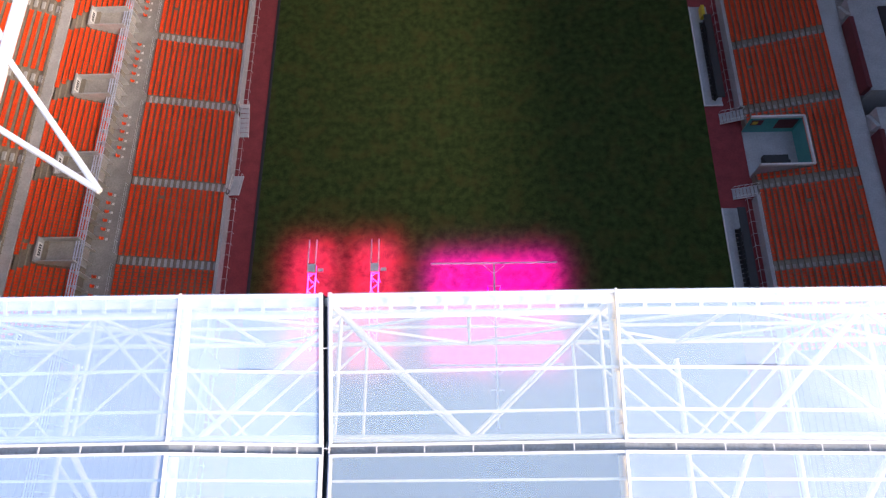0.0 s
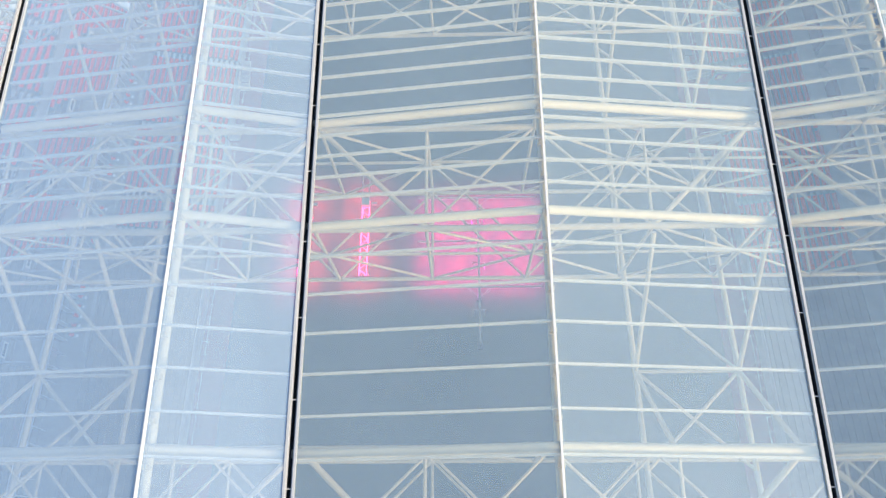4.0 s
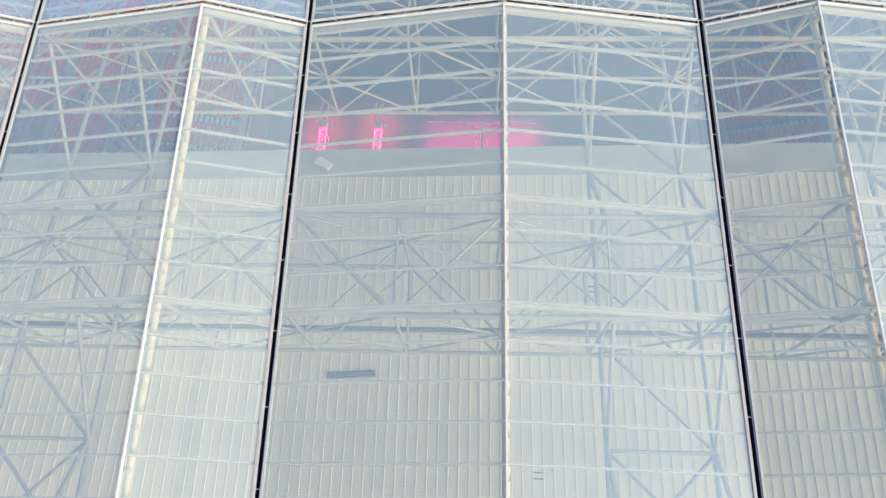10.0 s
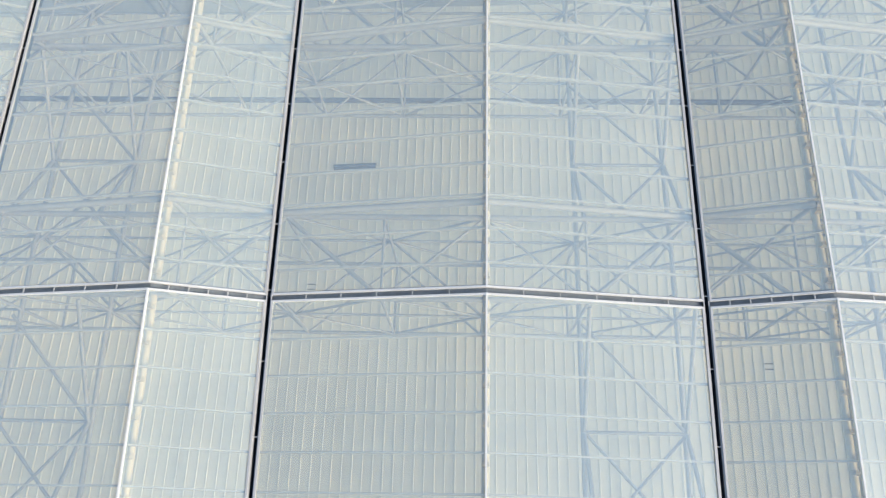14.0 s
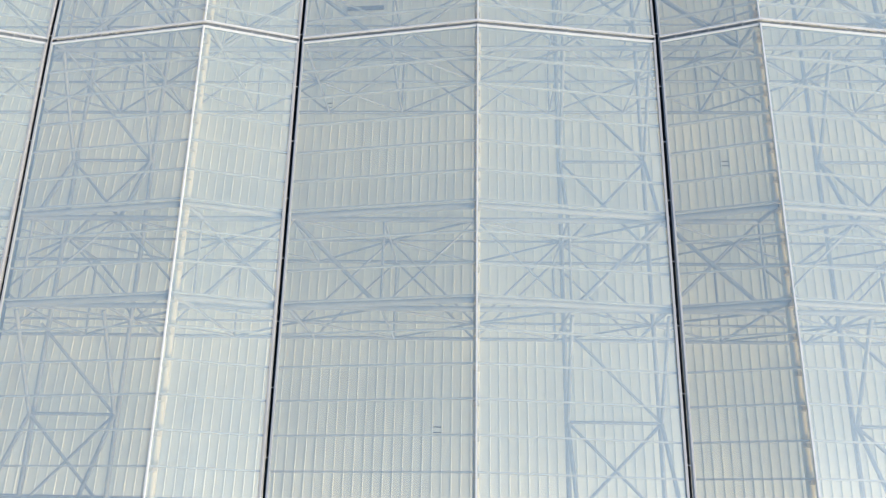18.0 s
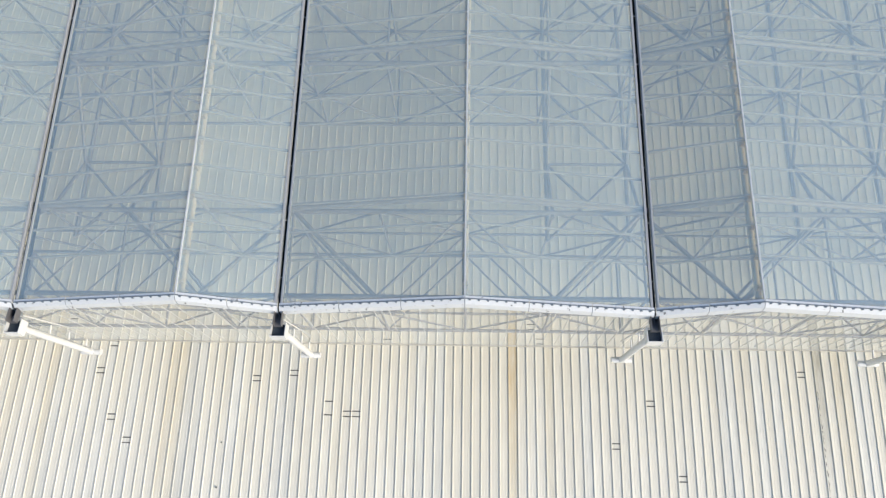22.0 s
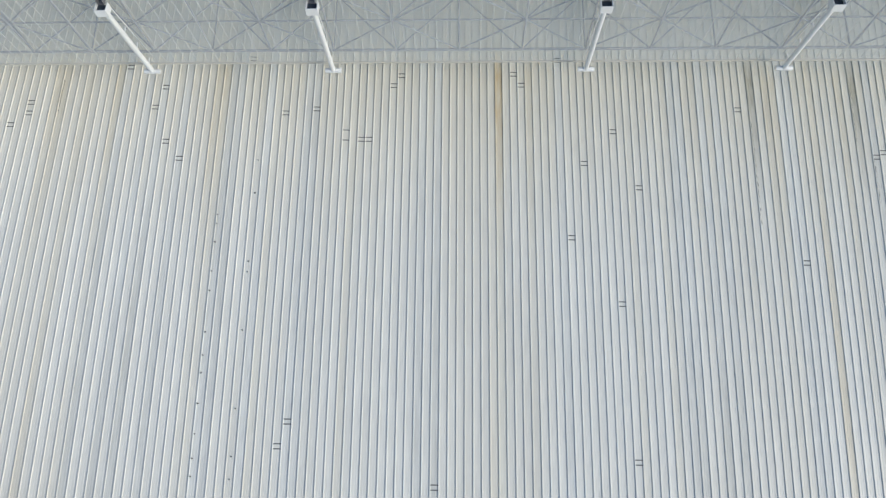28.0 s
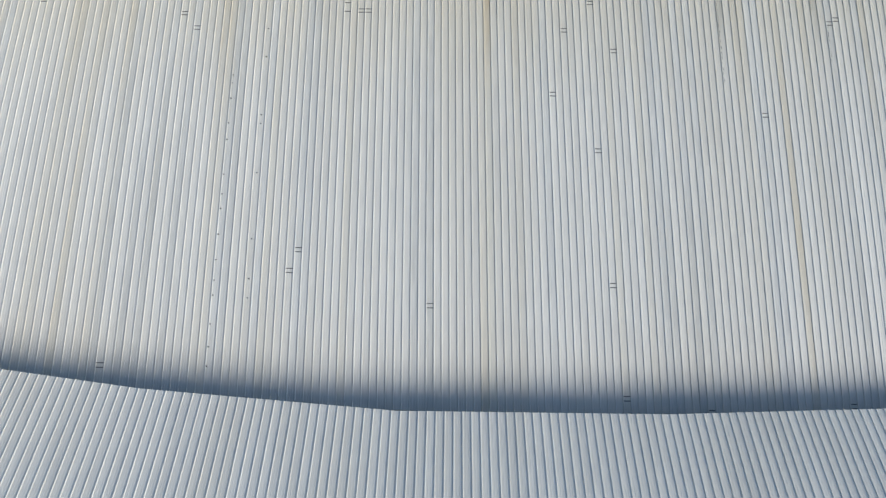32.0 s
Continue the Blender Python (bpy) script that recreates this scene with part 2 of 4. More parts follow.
def part(name, bm, material, parent=None, label="", kind=""):
    me = bm if isinstance(bm, bpy.types.Mesh) else mesh_of(name, bm, material)
    ob = new(name, me)
    if parent:
        ob.parent = parent
    return tagged(ob, label, kind=kind)


def thing(name, label, category, group="", kind="", at=(0, 0, 0)):
    e = new(name)
    e.empty_display_size = 0.5
    e.location = at
    return tagged(e, label, category, group, kind)


def quadmesh(name, verts, faces, material, smooth=False):
    me = bpy.data.meshes.new(name)
    me.from_pydata([tuple(v) for v in verts], [], faces)
    me.materials.append(material)
    if smooth:
        for p in me.polygons:
            p.use_smooth = True
    return me


def box(bm, x0, y0, z0, x1, y1, z1):
    vs = [bm.verts.new((x, y, z)) for z in (z0, z1) for y in (y0, y1) for x in (x0, x1)]
    for f in ((0, 2, 3, 1), (4, 5, 7, 6), (0, 1, 5, 4), (2, 6, 7, 3), (0, 4, 6, 2), (1, 3, 7, 5)):
        bm.faces.new([vs[i] for i in f])


def boxbm(*a):
    bm = bmesh.new()
    box(bm, *a)
    return bm


def beam_bm(p0, p1, w, h, up=(0, 0, 1)):
    """A bar of rectangular section between two points, its top face through them."""
    p0, p1, up = Vector(p0), Vector(p1), Vector(up)
    d = (p1 - p0).normalized()
    s = d.cross(up).normalized() * w / 2
    u = s.cross(d).normalized() * h
    bm = bmesh.new()
    a = [bm.verts.new(p) for p in (p0 - s - u, p0 + s - u, p0 + s, p0 - s)]
    b = [bm.verts.new(p) for p in (p1 - s - u, p1 + s - u, p1 + s, p1 - s)]
    bm.faces.new(a[::-1])
    bm.faces.new(b)
    for i in range(4):
        bm.faces.new((a[i], a[(i + 1) % 4], b[(i + 1) % 4], b[i]))
    bmesh.ops.recalc_face_normals(bm, faces=bm.faces)
    return bm


def cyl_mesh(name, material, seg=10):
    vs = [(math.cos(2 * math.pi * i / seg), math.sin(2 * math.pi * i / seg), z) for z in (0, 1) for i in range(seg)]
    fs = [(i, (i + 1) % seg, seg + (i + 1) % seg, seg + i) for i in range(seg)]
    fs += [tuple(range(seg))[::-1], tuple(range(seg, 2 * seg))]
    me = quadmesh(name, vs, fs, material)
    for i in range(seg):
        me.polygons[i].use_smooth = True
    return me


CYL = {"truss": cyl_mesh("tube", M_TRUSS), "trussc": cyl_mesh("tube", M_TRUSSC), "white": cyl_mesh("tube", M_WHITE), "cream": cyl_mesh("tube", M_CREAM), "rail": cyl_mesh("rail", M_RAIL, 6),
       "dark": cyl_mesh("rod", M_GREYDK, 6), "black": cyl_mesh("rod", M_BLACK, 6), "led": cyl_mesh("led_bar", M_LED, 6)}


def tube(name, p0, p1, r, colour="white", parent=None, label="", kind=""):
    """A round tube between two points, on the shared unit cylinder."""
    p0, p1 = Vector(p0), Vector(p1)
    d = p1 - p0
    ob = new(name, CYL[colour])
    ob.matrix_world = Matrix.Translation(p0) @ d.to_track_quat("Z", "Y").to_matrix().to_4x4() @ Matrix.Diagonal((r, r, d.length, 1))
    if parent:
        ob.parent = parent
    return tagged(ob, label, kind=kind)


# ---------------------------------------------------------------- plan of the roofs
GUT_Y = (4.8, 1.4, -18.0, -37.5, -57.55)         # front edge, three cross joints, rear edge
GUT_Z = (82.1, 80.95, 79.12, 76.95, 73.92)
RISES = (0.05, 0.78, 1.0, 0.92, 0.95)               # ridge above gutter at those places
GUTTERS = (-41.7, -32.1, -22.5, -12.9, -3.27, 9.94, 20.1, 30.3, 40.4, 50.5)
RIDGES = (-35.4, -25.8, -16.3, -6.62, 3.34, 13.32, 23.6, 33.9, 44.1)
NODES = (-41.7, -38.5, -35.3, -32.1, -29.0, -25.8, -22.5, -19.4, -16.3, -12.9, -9.75, -6.62, -3.27, 0.03, 3.34, 6.64, 9.94, 13.32, 16.7, 20.1, 23.6, 27.0, 30.3, 33.9, 37.2, 40.4, 44.1, 47.3, 50.5)
TRUSS_Y = ((4.7, 1.55), (-5.4, -8.7), (-14.88, -18.0), (-24.72, -27.98), (-34.55, -37.3), (-44.2, -47.4), (-53.8, -57.1))


def gut_z(y):
    return float(np.interp(-y, [-v for v in GUT_Y], GUT_Z))


def rise_at(y):
    return float(np.interp(-y, [-v for v in GUT_Y], RISES))


def roof_z(x, y):
    for i, r in enumerate(RIDGES):
        if GUTTERS[i] <= x <= GUTTERS[i + 1]:
            t = (x - GUTTERS[i]) / (r - GUTTERS[i]) if x < r else (GUTTERS[i + 1] - x) / (GUTTERS[i + 1] - r)
            return gut_z(y) + rise_at(y) * t
    return gut_z(y)


def metal_z(x, y):
    s, u = -y - 60, x - 3
    return 63.785 - 0.14767 * s - 0.001005 * s * s - 0.05299 * u - 0.002012 * u * s


def seam_x(k):
    """Place of the k-th standing seam."""
    u = -40.82 + 0.4435 * k
    return -0.2696 + 0.9881 * u - 0.000184 * u * u


def seam_at(x):
    """Number of the sheet that covers x."""
    k = 0
    while seam_x(k + 1) < x:
        k += 1
    return k


# ---------------------------------------------------------------- ground, pitch
gm = quadmesh("ground", [(-2500, -2500, -0.3), (2500, -2500, -0.3), (2500, 2500, -0.3), (-2500, 2500, -0.3)], [(0, 1, 2, 3)], M_CONC)
tagged(new("ground", gm), "grey concrete ground round the stadium", "ground", kind="structure")
sur = quadmesh("track", [(-41.5, -28, -0.05), (48, -28, -0.05), (48, 118, -0.05), (-41.5, 118, -0.05)], [(0, 1, 2, 3)], M_TRACK)
tagged(new("track", sur), "dark red rubber surround beside the turf", "track", kind="structure")
gx, gy = 40, 60
vs, fs = [], []
for j in range(gy + 1):
    for i in range(gx + 1):
        x, y = -32.85 + 72 * i / gx, -14 + 124 * j / gy
        vs.append((x, y, 0.03 * noise.noise((x * 0.15, y * 0.15, 0)) if 0 < i < gx and 0 < j < gy else 0))
for j in range(gy):
    for i in range(gx):
        a = j * (gx + 1) + i
        fs.append((a, a + 1, a + gx + 2, a + gx + 1))
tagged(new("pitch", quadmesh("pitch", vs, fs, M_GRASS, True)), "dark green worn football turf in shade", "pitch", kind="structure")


# ---------------------------------------------------------------- metal roof
def metal_roof():
    root = thing("metal_roof", "cream standing-seam metal roof with stained sheets", "roof", kind="structure")
    ys = [-17.2 - 69.8 * k / 24 for k in range(25)]
    n, w = 204, 0.4435
    # section across one sheet: raised seam, then a shallow pan with two fine ribs
    prof = [(0.0, 0.0), (0.012, 0.046), (0.044, 0.046), (0.058, 0.0), (0.17, -0.004), (0.185, 0.004), (0.20, -0.004), (0.30, -0.004), (0.315, 0.004), (0.33, -0.004), (0.4435, 0.0)]
    k = len(prof)
    faces = [(j * k + i, j * k + i + 1, (j + 1) * k + i + 1, (j + 1) * k + i) for j in range(len(ys) - 1) for i in range(k - 1)]
    for s in range(n):
        x = seam_x(s)
        verts = [(x + px, y, metal_z(x + px, y) + pz) for y in ys for px, pz in prof[:-1]]
        far = seam_x(s + 1)
        verts = [v for j, y in enumerate(ys) for v in verts[j * (k - 1):(j + 1) * (k - 1)] + [(far, y, metal_z(far, y))]]
        mid = x + w / 2
        skin = M_METAL
        if abs(mid - 5.83) < w / 2:
            skin = M_RUST
        elif any(abs(mid - q) < w / 2 for q in (-20.0, -19.6, -16.3, -10.8, -10.3, 7.5, 21.3, 21.7, 25.8, 29.7)):
            skin = M_OCHRE
        elif abs(mid - 20.37) < w / 2 or abs(mid - 26.67) < w / 2:
            skin = M_MOSS
        elif random.random() < 0.12:
            skin = M_WEATHERED
        elif random.random() < 0.16:
            skin = M_YELLOWED
        me = quadmesh("roof_sheet", verts, [f[::-1] for f in faces], skin)
        part("roof_sheet", me, None, root)
    # plain continuation past both sides
    for a, b in ((-110, seam_x(0)), (seam_x(n), 130)):
        verts = [(x, y, metal_z(x, y) if a > -50 and b < 60 else metal_z(max(-41, min(49.4, x)), y)) for y in ys for x in (a, b)]
        part("roof_sheet", quadmesh("roof_sheet", verts, [(2 * j, 2 * j + 2, 2 * j + 3, 2 * j + 1) for j in range(len(ys) - 1)], M_METAL), None, root)
    # grey edge flashing and the soffit below the edge
    verts = []
    for x in (-110, -41, 49.4, 130):
        e = metal_z(max(-41, min(49.4, x)), -17.2)
        verts += [(x, -17.22, e - 0.02), (x, -15.45, e - 0.12), (x, -15.45, e - 0.7), (x, -17.22, e - 3.0)]
    fs = [(4 * i + j, 4 * i + j + 1, 4 * i + j + 5, 4 * i + j + 4) for i in range(3) for j in range(3)]
    part("edge_flashing", quadmesh("edge_flashing", verts, [f[::-1] for f in fs], M_FLASH), None, root, "grey flashing along the inner edge")
    # roof underside
    verts = [(x, y, metal_z(max(-41, min(49.4, x)), y) - 3.0) for y in (-17.22, -50, -87) for x in (-110, -41, 49.4, 130)]
    part("underside", quadmesh("underside", verts, [(0, 1, 5, 4), (1, 2, 6, 5), (2, 3, 7, 6), (4, 5, 9, 8), (5, 6, 10, 9), (6, 7, 11, 10)], M_GREYDK), None, root)
    # dark lap joints: two sealed lines across one sheet
    def lap(x, y, gap):
        k = seam_at(x)
        a, b = seam_x(k) + 0.06, seam_x(k + 1) - 0.005
        for d in (-gap / 2, gap / 2):
            bm = bmesh.new()
            vs = [bm.verts.new((xx, y + d + e, metal_z(xx, y + d + e) + h)) for h in (0.002, 0.012) for e in (-0.025, 0.025) for xx in (a, b)]
            for f in ((0, 2, 3, 1), (4, 5, 7, 6), (0, 1, 5, 4), (2, 6, 7, 3), (0, 4, 6, 2), (1, 3, 7, 5)):
                bm.faces.new([vs[i] for i in f])
            part("lap_joint", bm, M_LAP, root, "dark sealed lap line")
    for x, y in ((-21.89, -59.03), (-21.32, -58.26), (-14.26, -57.68), (-13.42, -59.81), (-12.55, -60.83), (-13.87, -56.37), (-16.03, -55.1),
                 (-6.44, -57.84), (-5.09, -57.54), (-2.45, -59.37), (-1.99, -59.36), (-0.61, -55.92), (-0.16, -55.26), (6.6, -55), (7.05, -55.7),
                 (12.04, -58.5), (10.21, -60.48), (13.34, -61.84), (9.7, -64.83), (12.37, -68.41), (19.37, -56.94), (22.55, -65.87), (27.33, -59.63),
                 (27.78, -59.35), (-5.19, -74.86), (-5.63, -76.06), (2.3, -77.85), (12.78, -76.46), (-15.44, -81.45), (13.17, -82.67), (17.8, -83.33),
                 (26.14, -82.86), (-8.67, -54.36), (8.93, -54.02), (5.2, -31), (-4.3, -33.2), (12.2, -33.5), (16, -36.5), (8, -23), (1.5, -49.8)):
        lap(x, y, 0.24)
    lap(-3.32, -59.13, 0.62)
    lap(-21.33, -57.58, 0.24)
    # dark fixing stains along two seams
    for xx, ya, yb, n_ in ((-7.94, -59.4, -80.1, 8), (-9.83, -63.1, -82.0, 15)):
        for k in range(n_):
            y = ya + (yb - ya) * (k + 0.9 * random.random()) / n_
            r_ = 0.012 + 0.018 * random.random()
            part("fixing_stain", boxbm(xx - r_, y - 0.03, metal_z(xx, y) + 0.001, xx + r_, y + 0.03, metal_z(xx, y) + 0.075), M_LAP, root)
    # dark mossy runs beside three seams
    for xx, ya, yb in ((20.5, -57.6, -63.5), (27.2, -59.8, -62.2), (26.5, -55.5, -58.5), (-19.4, -56.0, -58.0)):
        xs = seam_x(seam_at(xx)) + 0.075
        y = ya
        while y > yb:
            d = 0.10 + 0.35 * random.random()
            r_ = 0.010 + 0.028 * random.random()
            xr = xs + 0.03 * random.random()
            part("moss_run", quadmesh("moss_run", [(xr - r_, y, metal_z(xr, y) + 0.008), (xr + 0.3 * r_, y - d, metal_z(xr, y - d) + 0.008),
                                                   (xr + r_, y - 0.6 * d, metal_z(xr, y - 0.6 * d) + 0.008)], [(0, 1, 2)], M_LAP), None, root)
            y -= d * (0.5 + 0.9 * random.random())
    return root


metal_roof()


def outer_ring():
    root = thing("outer_roof", "pale metal roof rim rising behind a shadowed valley", "roof", kind="structure")
    w, n, x0 = 0.4435, 180, -36.0
    prof = [(0.0, 0.0), (0.012, 0.046), (0.044, 0.046), (0.058, 0.0), (0.17, -0.004), (0.185, 0.004), (0.20, -0.004), (0.30, -0.004), (0.315, 0.004), (0.33, -0.004), (0.4435, 0.0)]
    k = len(prof)

    def rim(x, v):
        ye = float(np.interp(x, (-38, -18.49, -11.96, 0.64, 14.56, 25.92, 46), (-79.4, -82.39, -83.18, -84.04, -83.97, -83.48, -82.2)))
        ze = 62.6 - 0.1 * (x - 3)
        return (x, ye - v, ze + 0.296 * v)
    vs_ = [0, 6, 12, 18, 24, 30]
    for s in range(n):
        x = x0 + s * w
        verts = []
        for v in vs_:
            for px, pz in prof:
                a = rim(x + px, v)
                verts.append((a[0], a[1], a[2] + pz))
        fs = [(j * k + i, j * k + i + 1, (j + 1) * k + i + 1, (j + 1) * k + i) for j in range(len(vs_) - 1) for i in range(k - 1)]
        part("roof_sheet", quadmesh("roof_sheet", verts, [f[::-1] for f in fs], M_METAL), None, root)
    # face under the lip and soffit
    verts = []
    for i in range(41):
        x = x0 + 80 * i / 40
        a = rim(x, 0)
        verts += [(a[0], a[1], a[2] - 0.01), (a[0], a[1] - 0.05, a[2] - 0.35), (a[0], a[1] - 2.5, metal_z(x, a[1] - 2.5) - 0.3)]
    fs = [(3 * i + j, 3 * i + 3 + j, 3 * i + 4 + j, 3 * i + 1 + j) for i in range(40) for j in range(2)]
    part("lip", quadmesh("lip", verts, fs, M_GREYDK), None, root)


outer_ring()


# ---------------------------------------------------------------- sliding roof: bays of film
PURLINS = [3.1, 2.2] + [0.75 - 0.67 * k for k in range(14)] + [-9.7 - 1.075 * k for k in range(44)]


def roof_bay(i):
    g0, r, g1 = GUTTERS[i], RIDGES[i], GUTTERS[i + 1]
    root = thing("roof_bay", "gabled bay of translucent film on white purlins", "roof bay", group="bays of the sliding roof")
    hg = 0.085
    for a in range(4):
        ya, yb = GUT_Y[a] - (0.0 if a == 0 else 0.085), GUT_Y[a + 1] + (0.085 if a < 3 else 0.0)
        for xa, xb in ((g0 + hg, r), (r, g1 - hg)):
            p = [Vector((xa, ya, 0)), Vector((xa, yb, 0)), Vector((xb, yb, 0)), Vector((xb, ya, 0))]
            for v in p:
                v.z = roof_z(v.x, v.y)
            me = quadmesh("film_panel", p, [(0, 1, 2, 3)], M_FILMHAZY if i < 4 and a < 2 else M_FILM)
            part("film_panel", me, None, root)
            # aluminium edge strips on all four sides
            side = xa if xb == r else xb
            sg = 1 if xb == r else -1
            for (q0, q1) in (((side + sg * 0.03, ya), (side + sg * 0.03, yb)),):
                part("edge_strip", beam_bm((q0[0], q0[1], roof_z(*q0) + 0.05), (q1[0], q1[1], roof_z(*q1) + 0.05), 0.06, 0.08), M_ALU, root)
            for yy in ((ya - 0.06,) if a == 0 else (ya - 0.025, )) + ((yb + 0.025,) if a < 3 else ()):
                part("edge_strip", beam_bm((xa, yy, roof_z(xa, yy) + 0.05), (xb, yy, roof_z(xb, yy) + 0.05), 0.055, 0.08), M_RIM, root)
        # ridge cap
        part("ridge_cap", beam_bm((r, ya, roof_z(r, ya) + 0.06), (r, yb, roof_z(r, yb) + 0.06), 0.05, 0.08), M_RIM, root)
        # open channel of the cross joint
        if a:
            for xa, xb in ((g0 + hg, r), (r, g1 - hg)):
                y = GUT_Y[a]
                part("cross_channel", beam_bm((xa, y, roof_z(xa, y) - 0.1), (xb, y, roof_z(xb, y) - 0.1), 0.2, 0.05), M_CHANNEL, root)
                cnt = 6
                for k in range(1, cnt):
                    x = xa + (xb - xa) * k / cnt
                    part("bridge_clip", beam_bm((x, y - 0.12, roof_z(x, y) + 0.03), (x, y + 0.12, roof_z(x, y) + 0.03), 0.03, 0.03), M_ALU, root)
    # purlins below the film
    for y in PURLINS:
        if any(abs(y - v) < 0.25 for v in GUT_Y):
            continue
        for xa, xb in ((g0 + hg, r), (r, g1 - hg)):
            part("purlin", beam_bm((xa, y, roof_z(xa, y) - 0.10), (xb, y, roof_z(xb, y) - 0.10), 0.055, 0.11), M_PURLIN, root)
    # white tube on stubs just inside the front edge
    for xa, xb in ((g0 + 0.55, r - 0.35), (r + 0.35, g1 - 0.55)):
        yf = 4.35
        tube("eaves_tube", (xa, yf, roof_z(xa, yf) - 0.22), (xb, yf, roof_z(xb, yf) - 0.22), 0.065, "cream", root)
        n_ = max(4, round((xb - xa) / 0.62))
        for q_ in range(n_):
            x = xa + (xb - xa) * (q_ + 0.5) / n_
            part("edge_stub", beam_bm((x, yf + 0.05, roof_z(x, yf) - 0.08), (x, 4.72, roof_z(x, 4.72) - 0.06), 0.07, 0.06), M_PURLIN, root)
    # tube under the ridge with stub brackets
    for a in range(4):
        ya, yb = GUT_Y[a], GUT_Y[a + 1]
        n_ = round((ya - yb) / 1.075)
        for q_ in range(n_):
            y = ya + (yb - ya) * (q_ + 0.5) / n_
            part("ridge_bracket", beam_bm((r - 0.09, y, roof_z(r, y) - 0.14), (r + 0.09, y, roof_z(r, y) - 0.14), 0.12, 0.24), M_TRUSSC, root)
        tube("ridge_tube", (r, ya - 0.15, roof_z(r, ya) - 0.44), (r, yb + 0.15, roof_z(r, yb) - 0.44), 0.11, "cream", root)
    return root


for i in range(len(RIDGES)):
    roof_bay(i)


def roof_gutter(x):
    root = thing("roof_gutter", "long dark gutter between two film bays", "gutter", group="gutters of the sliding roof")
    ys = list(GUT_Y)
    w, d = 0.055, 0.28
    verts, fs = [], []
    for y in ys[:-1] + [-58.05]:
        z = gut_z(max(y, -57.55)) - (0.2 if y < -57.75 else 0)
        verts += [(x - w, y, z + 0.01), (x - w, y, z - d), (x + w, y, z - d), (x + w, y, z + 0.01)]
    for j in range(len(ys) - 1):
        for k in range(3):
            a = 4 * j + k
            fs.append((a, a + 1, a + 5, a + 4))
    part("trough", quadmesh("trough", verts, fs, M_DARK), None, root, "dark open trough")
    for a in range(4):
        for s in (-1, 1):
            part("gutter_rim", beam_bm((x + s * 0.072, ys[a], gut_z(ys[a]) + 0.03), (x + s * 0.072, ys[a + 1], gut_z(ys[a + 1]) + 0.03), 0.034, 0.06), M_ALU, root)
    y = 3.6
    while y > -57.3:
        part("spacer_rod", beam_bm((x - 0.09, y, gut_z(y) + 0.02), (x + 0.09, y, gut_z(y) + 0.02), 0.025, 0.025), M_ALU, root)
        y -= 2.15
    # rear hopper and down pipe
    ze = 73.74
    hop = part("hopper", bmesh.new(), M_WHITE, root, "white open rain hopper")
    bm = bmesh.new()
    y0, y1, z0, z1, hw, t = -58.66, -58.14, ze - 0.55, ze - 0.14, 0.27, 0.03
    box(bm, x - hw, y0, z0, x + hw, y1, z0 + t)
    box(bm, x - hw, y0, z0 + t, x - hw + t, y1, z1)
    box(bm, x + hw - t, y0, z0 + t, x + hw, y1, z1)
    box(bm, x - hw + t, y0, z0 + t, x + hw - t, y0 + t, z1)
    box(bm, x - hw + t, y1 - t, z0 + t, x + hw - t, y1, z1 - 0.2)
    bm.to_mesh(hop.data)
    bm.free()
    # solid near-black block fills the hopper below its rim
    part("hopper_dark_fill", boxbm(x - hw + t, y0 + t, z0 + t, x + hw - t, y1 - t, z1 - 0.16), M_DARK, hop)
    top, foot = (x, -58.30, ze - 0.7), (x, -57.72, 68.2)
    tube("down_pipe", top, foot, 0.13, "white", root)
    tube("outlet_tee", (foot[0] - 0.42, foot[1], foot[2] - 0.02), (foot[0] + 0.42, foot[1], foot[2] - 0.02), 0.13, "white", root)
    tube("guide_rod", (x, -57.87, ze - 0.55), (foot[0], -56.97, 68.4), 0.025, "white", root)
    chute = bmesh.new()
    for sx in (-0.15, 0.13):
        box(chute, x + sx, -58.3, ze - 0.16, x + sx + 0.02, -57.62, ze + 0.12)
    box(chute, x - 0.13, -58.3, ze - 0.18, x + 0.13, -57.62, ze - 0.14)
    part("chute", chute, M_GREYDK, root, "dark grey steel chute")
    for k in (0.35, 0.62, 0.9):
        p = Vector(top).lerp(Vector(foot), k)
        tube("pipe_bracket", p, (p.x + 0.0, p.y + 0.45, p.z + 0.1), 0.035, "white", root)
    return root


for x in GUTTERS[1:-1]:
    roof_gutter(x)


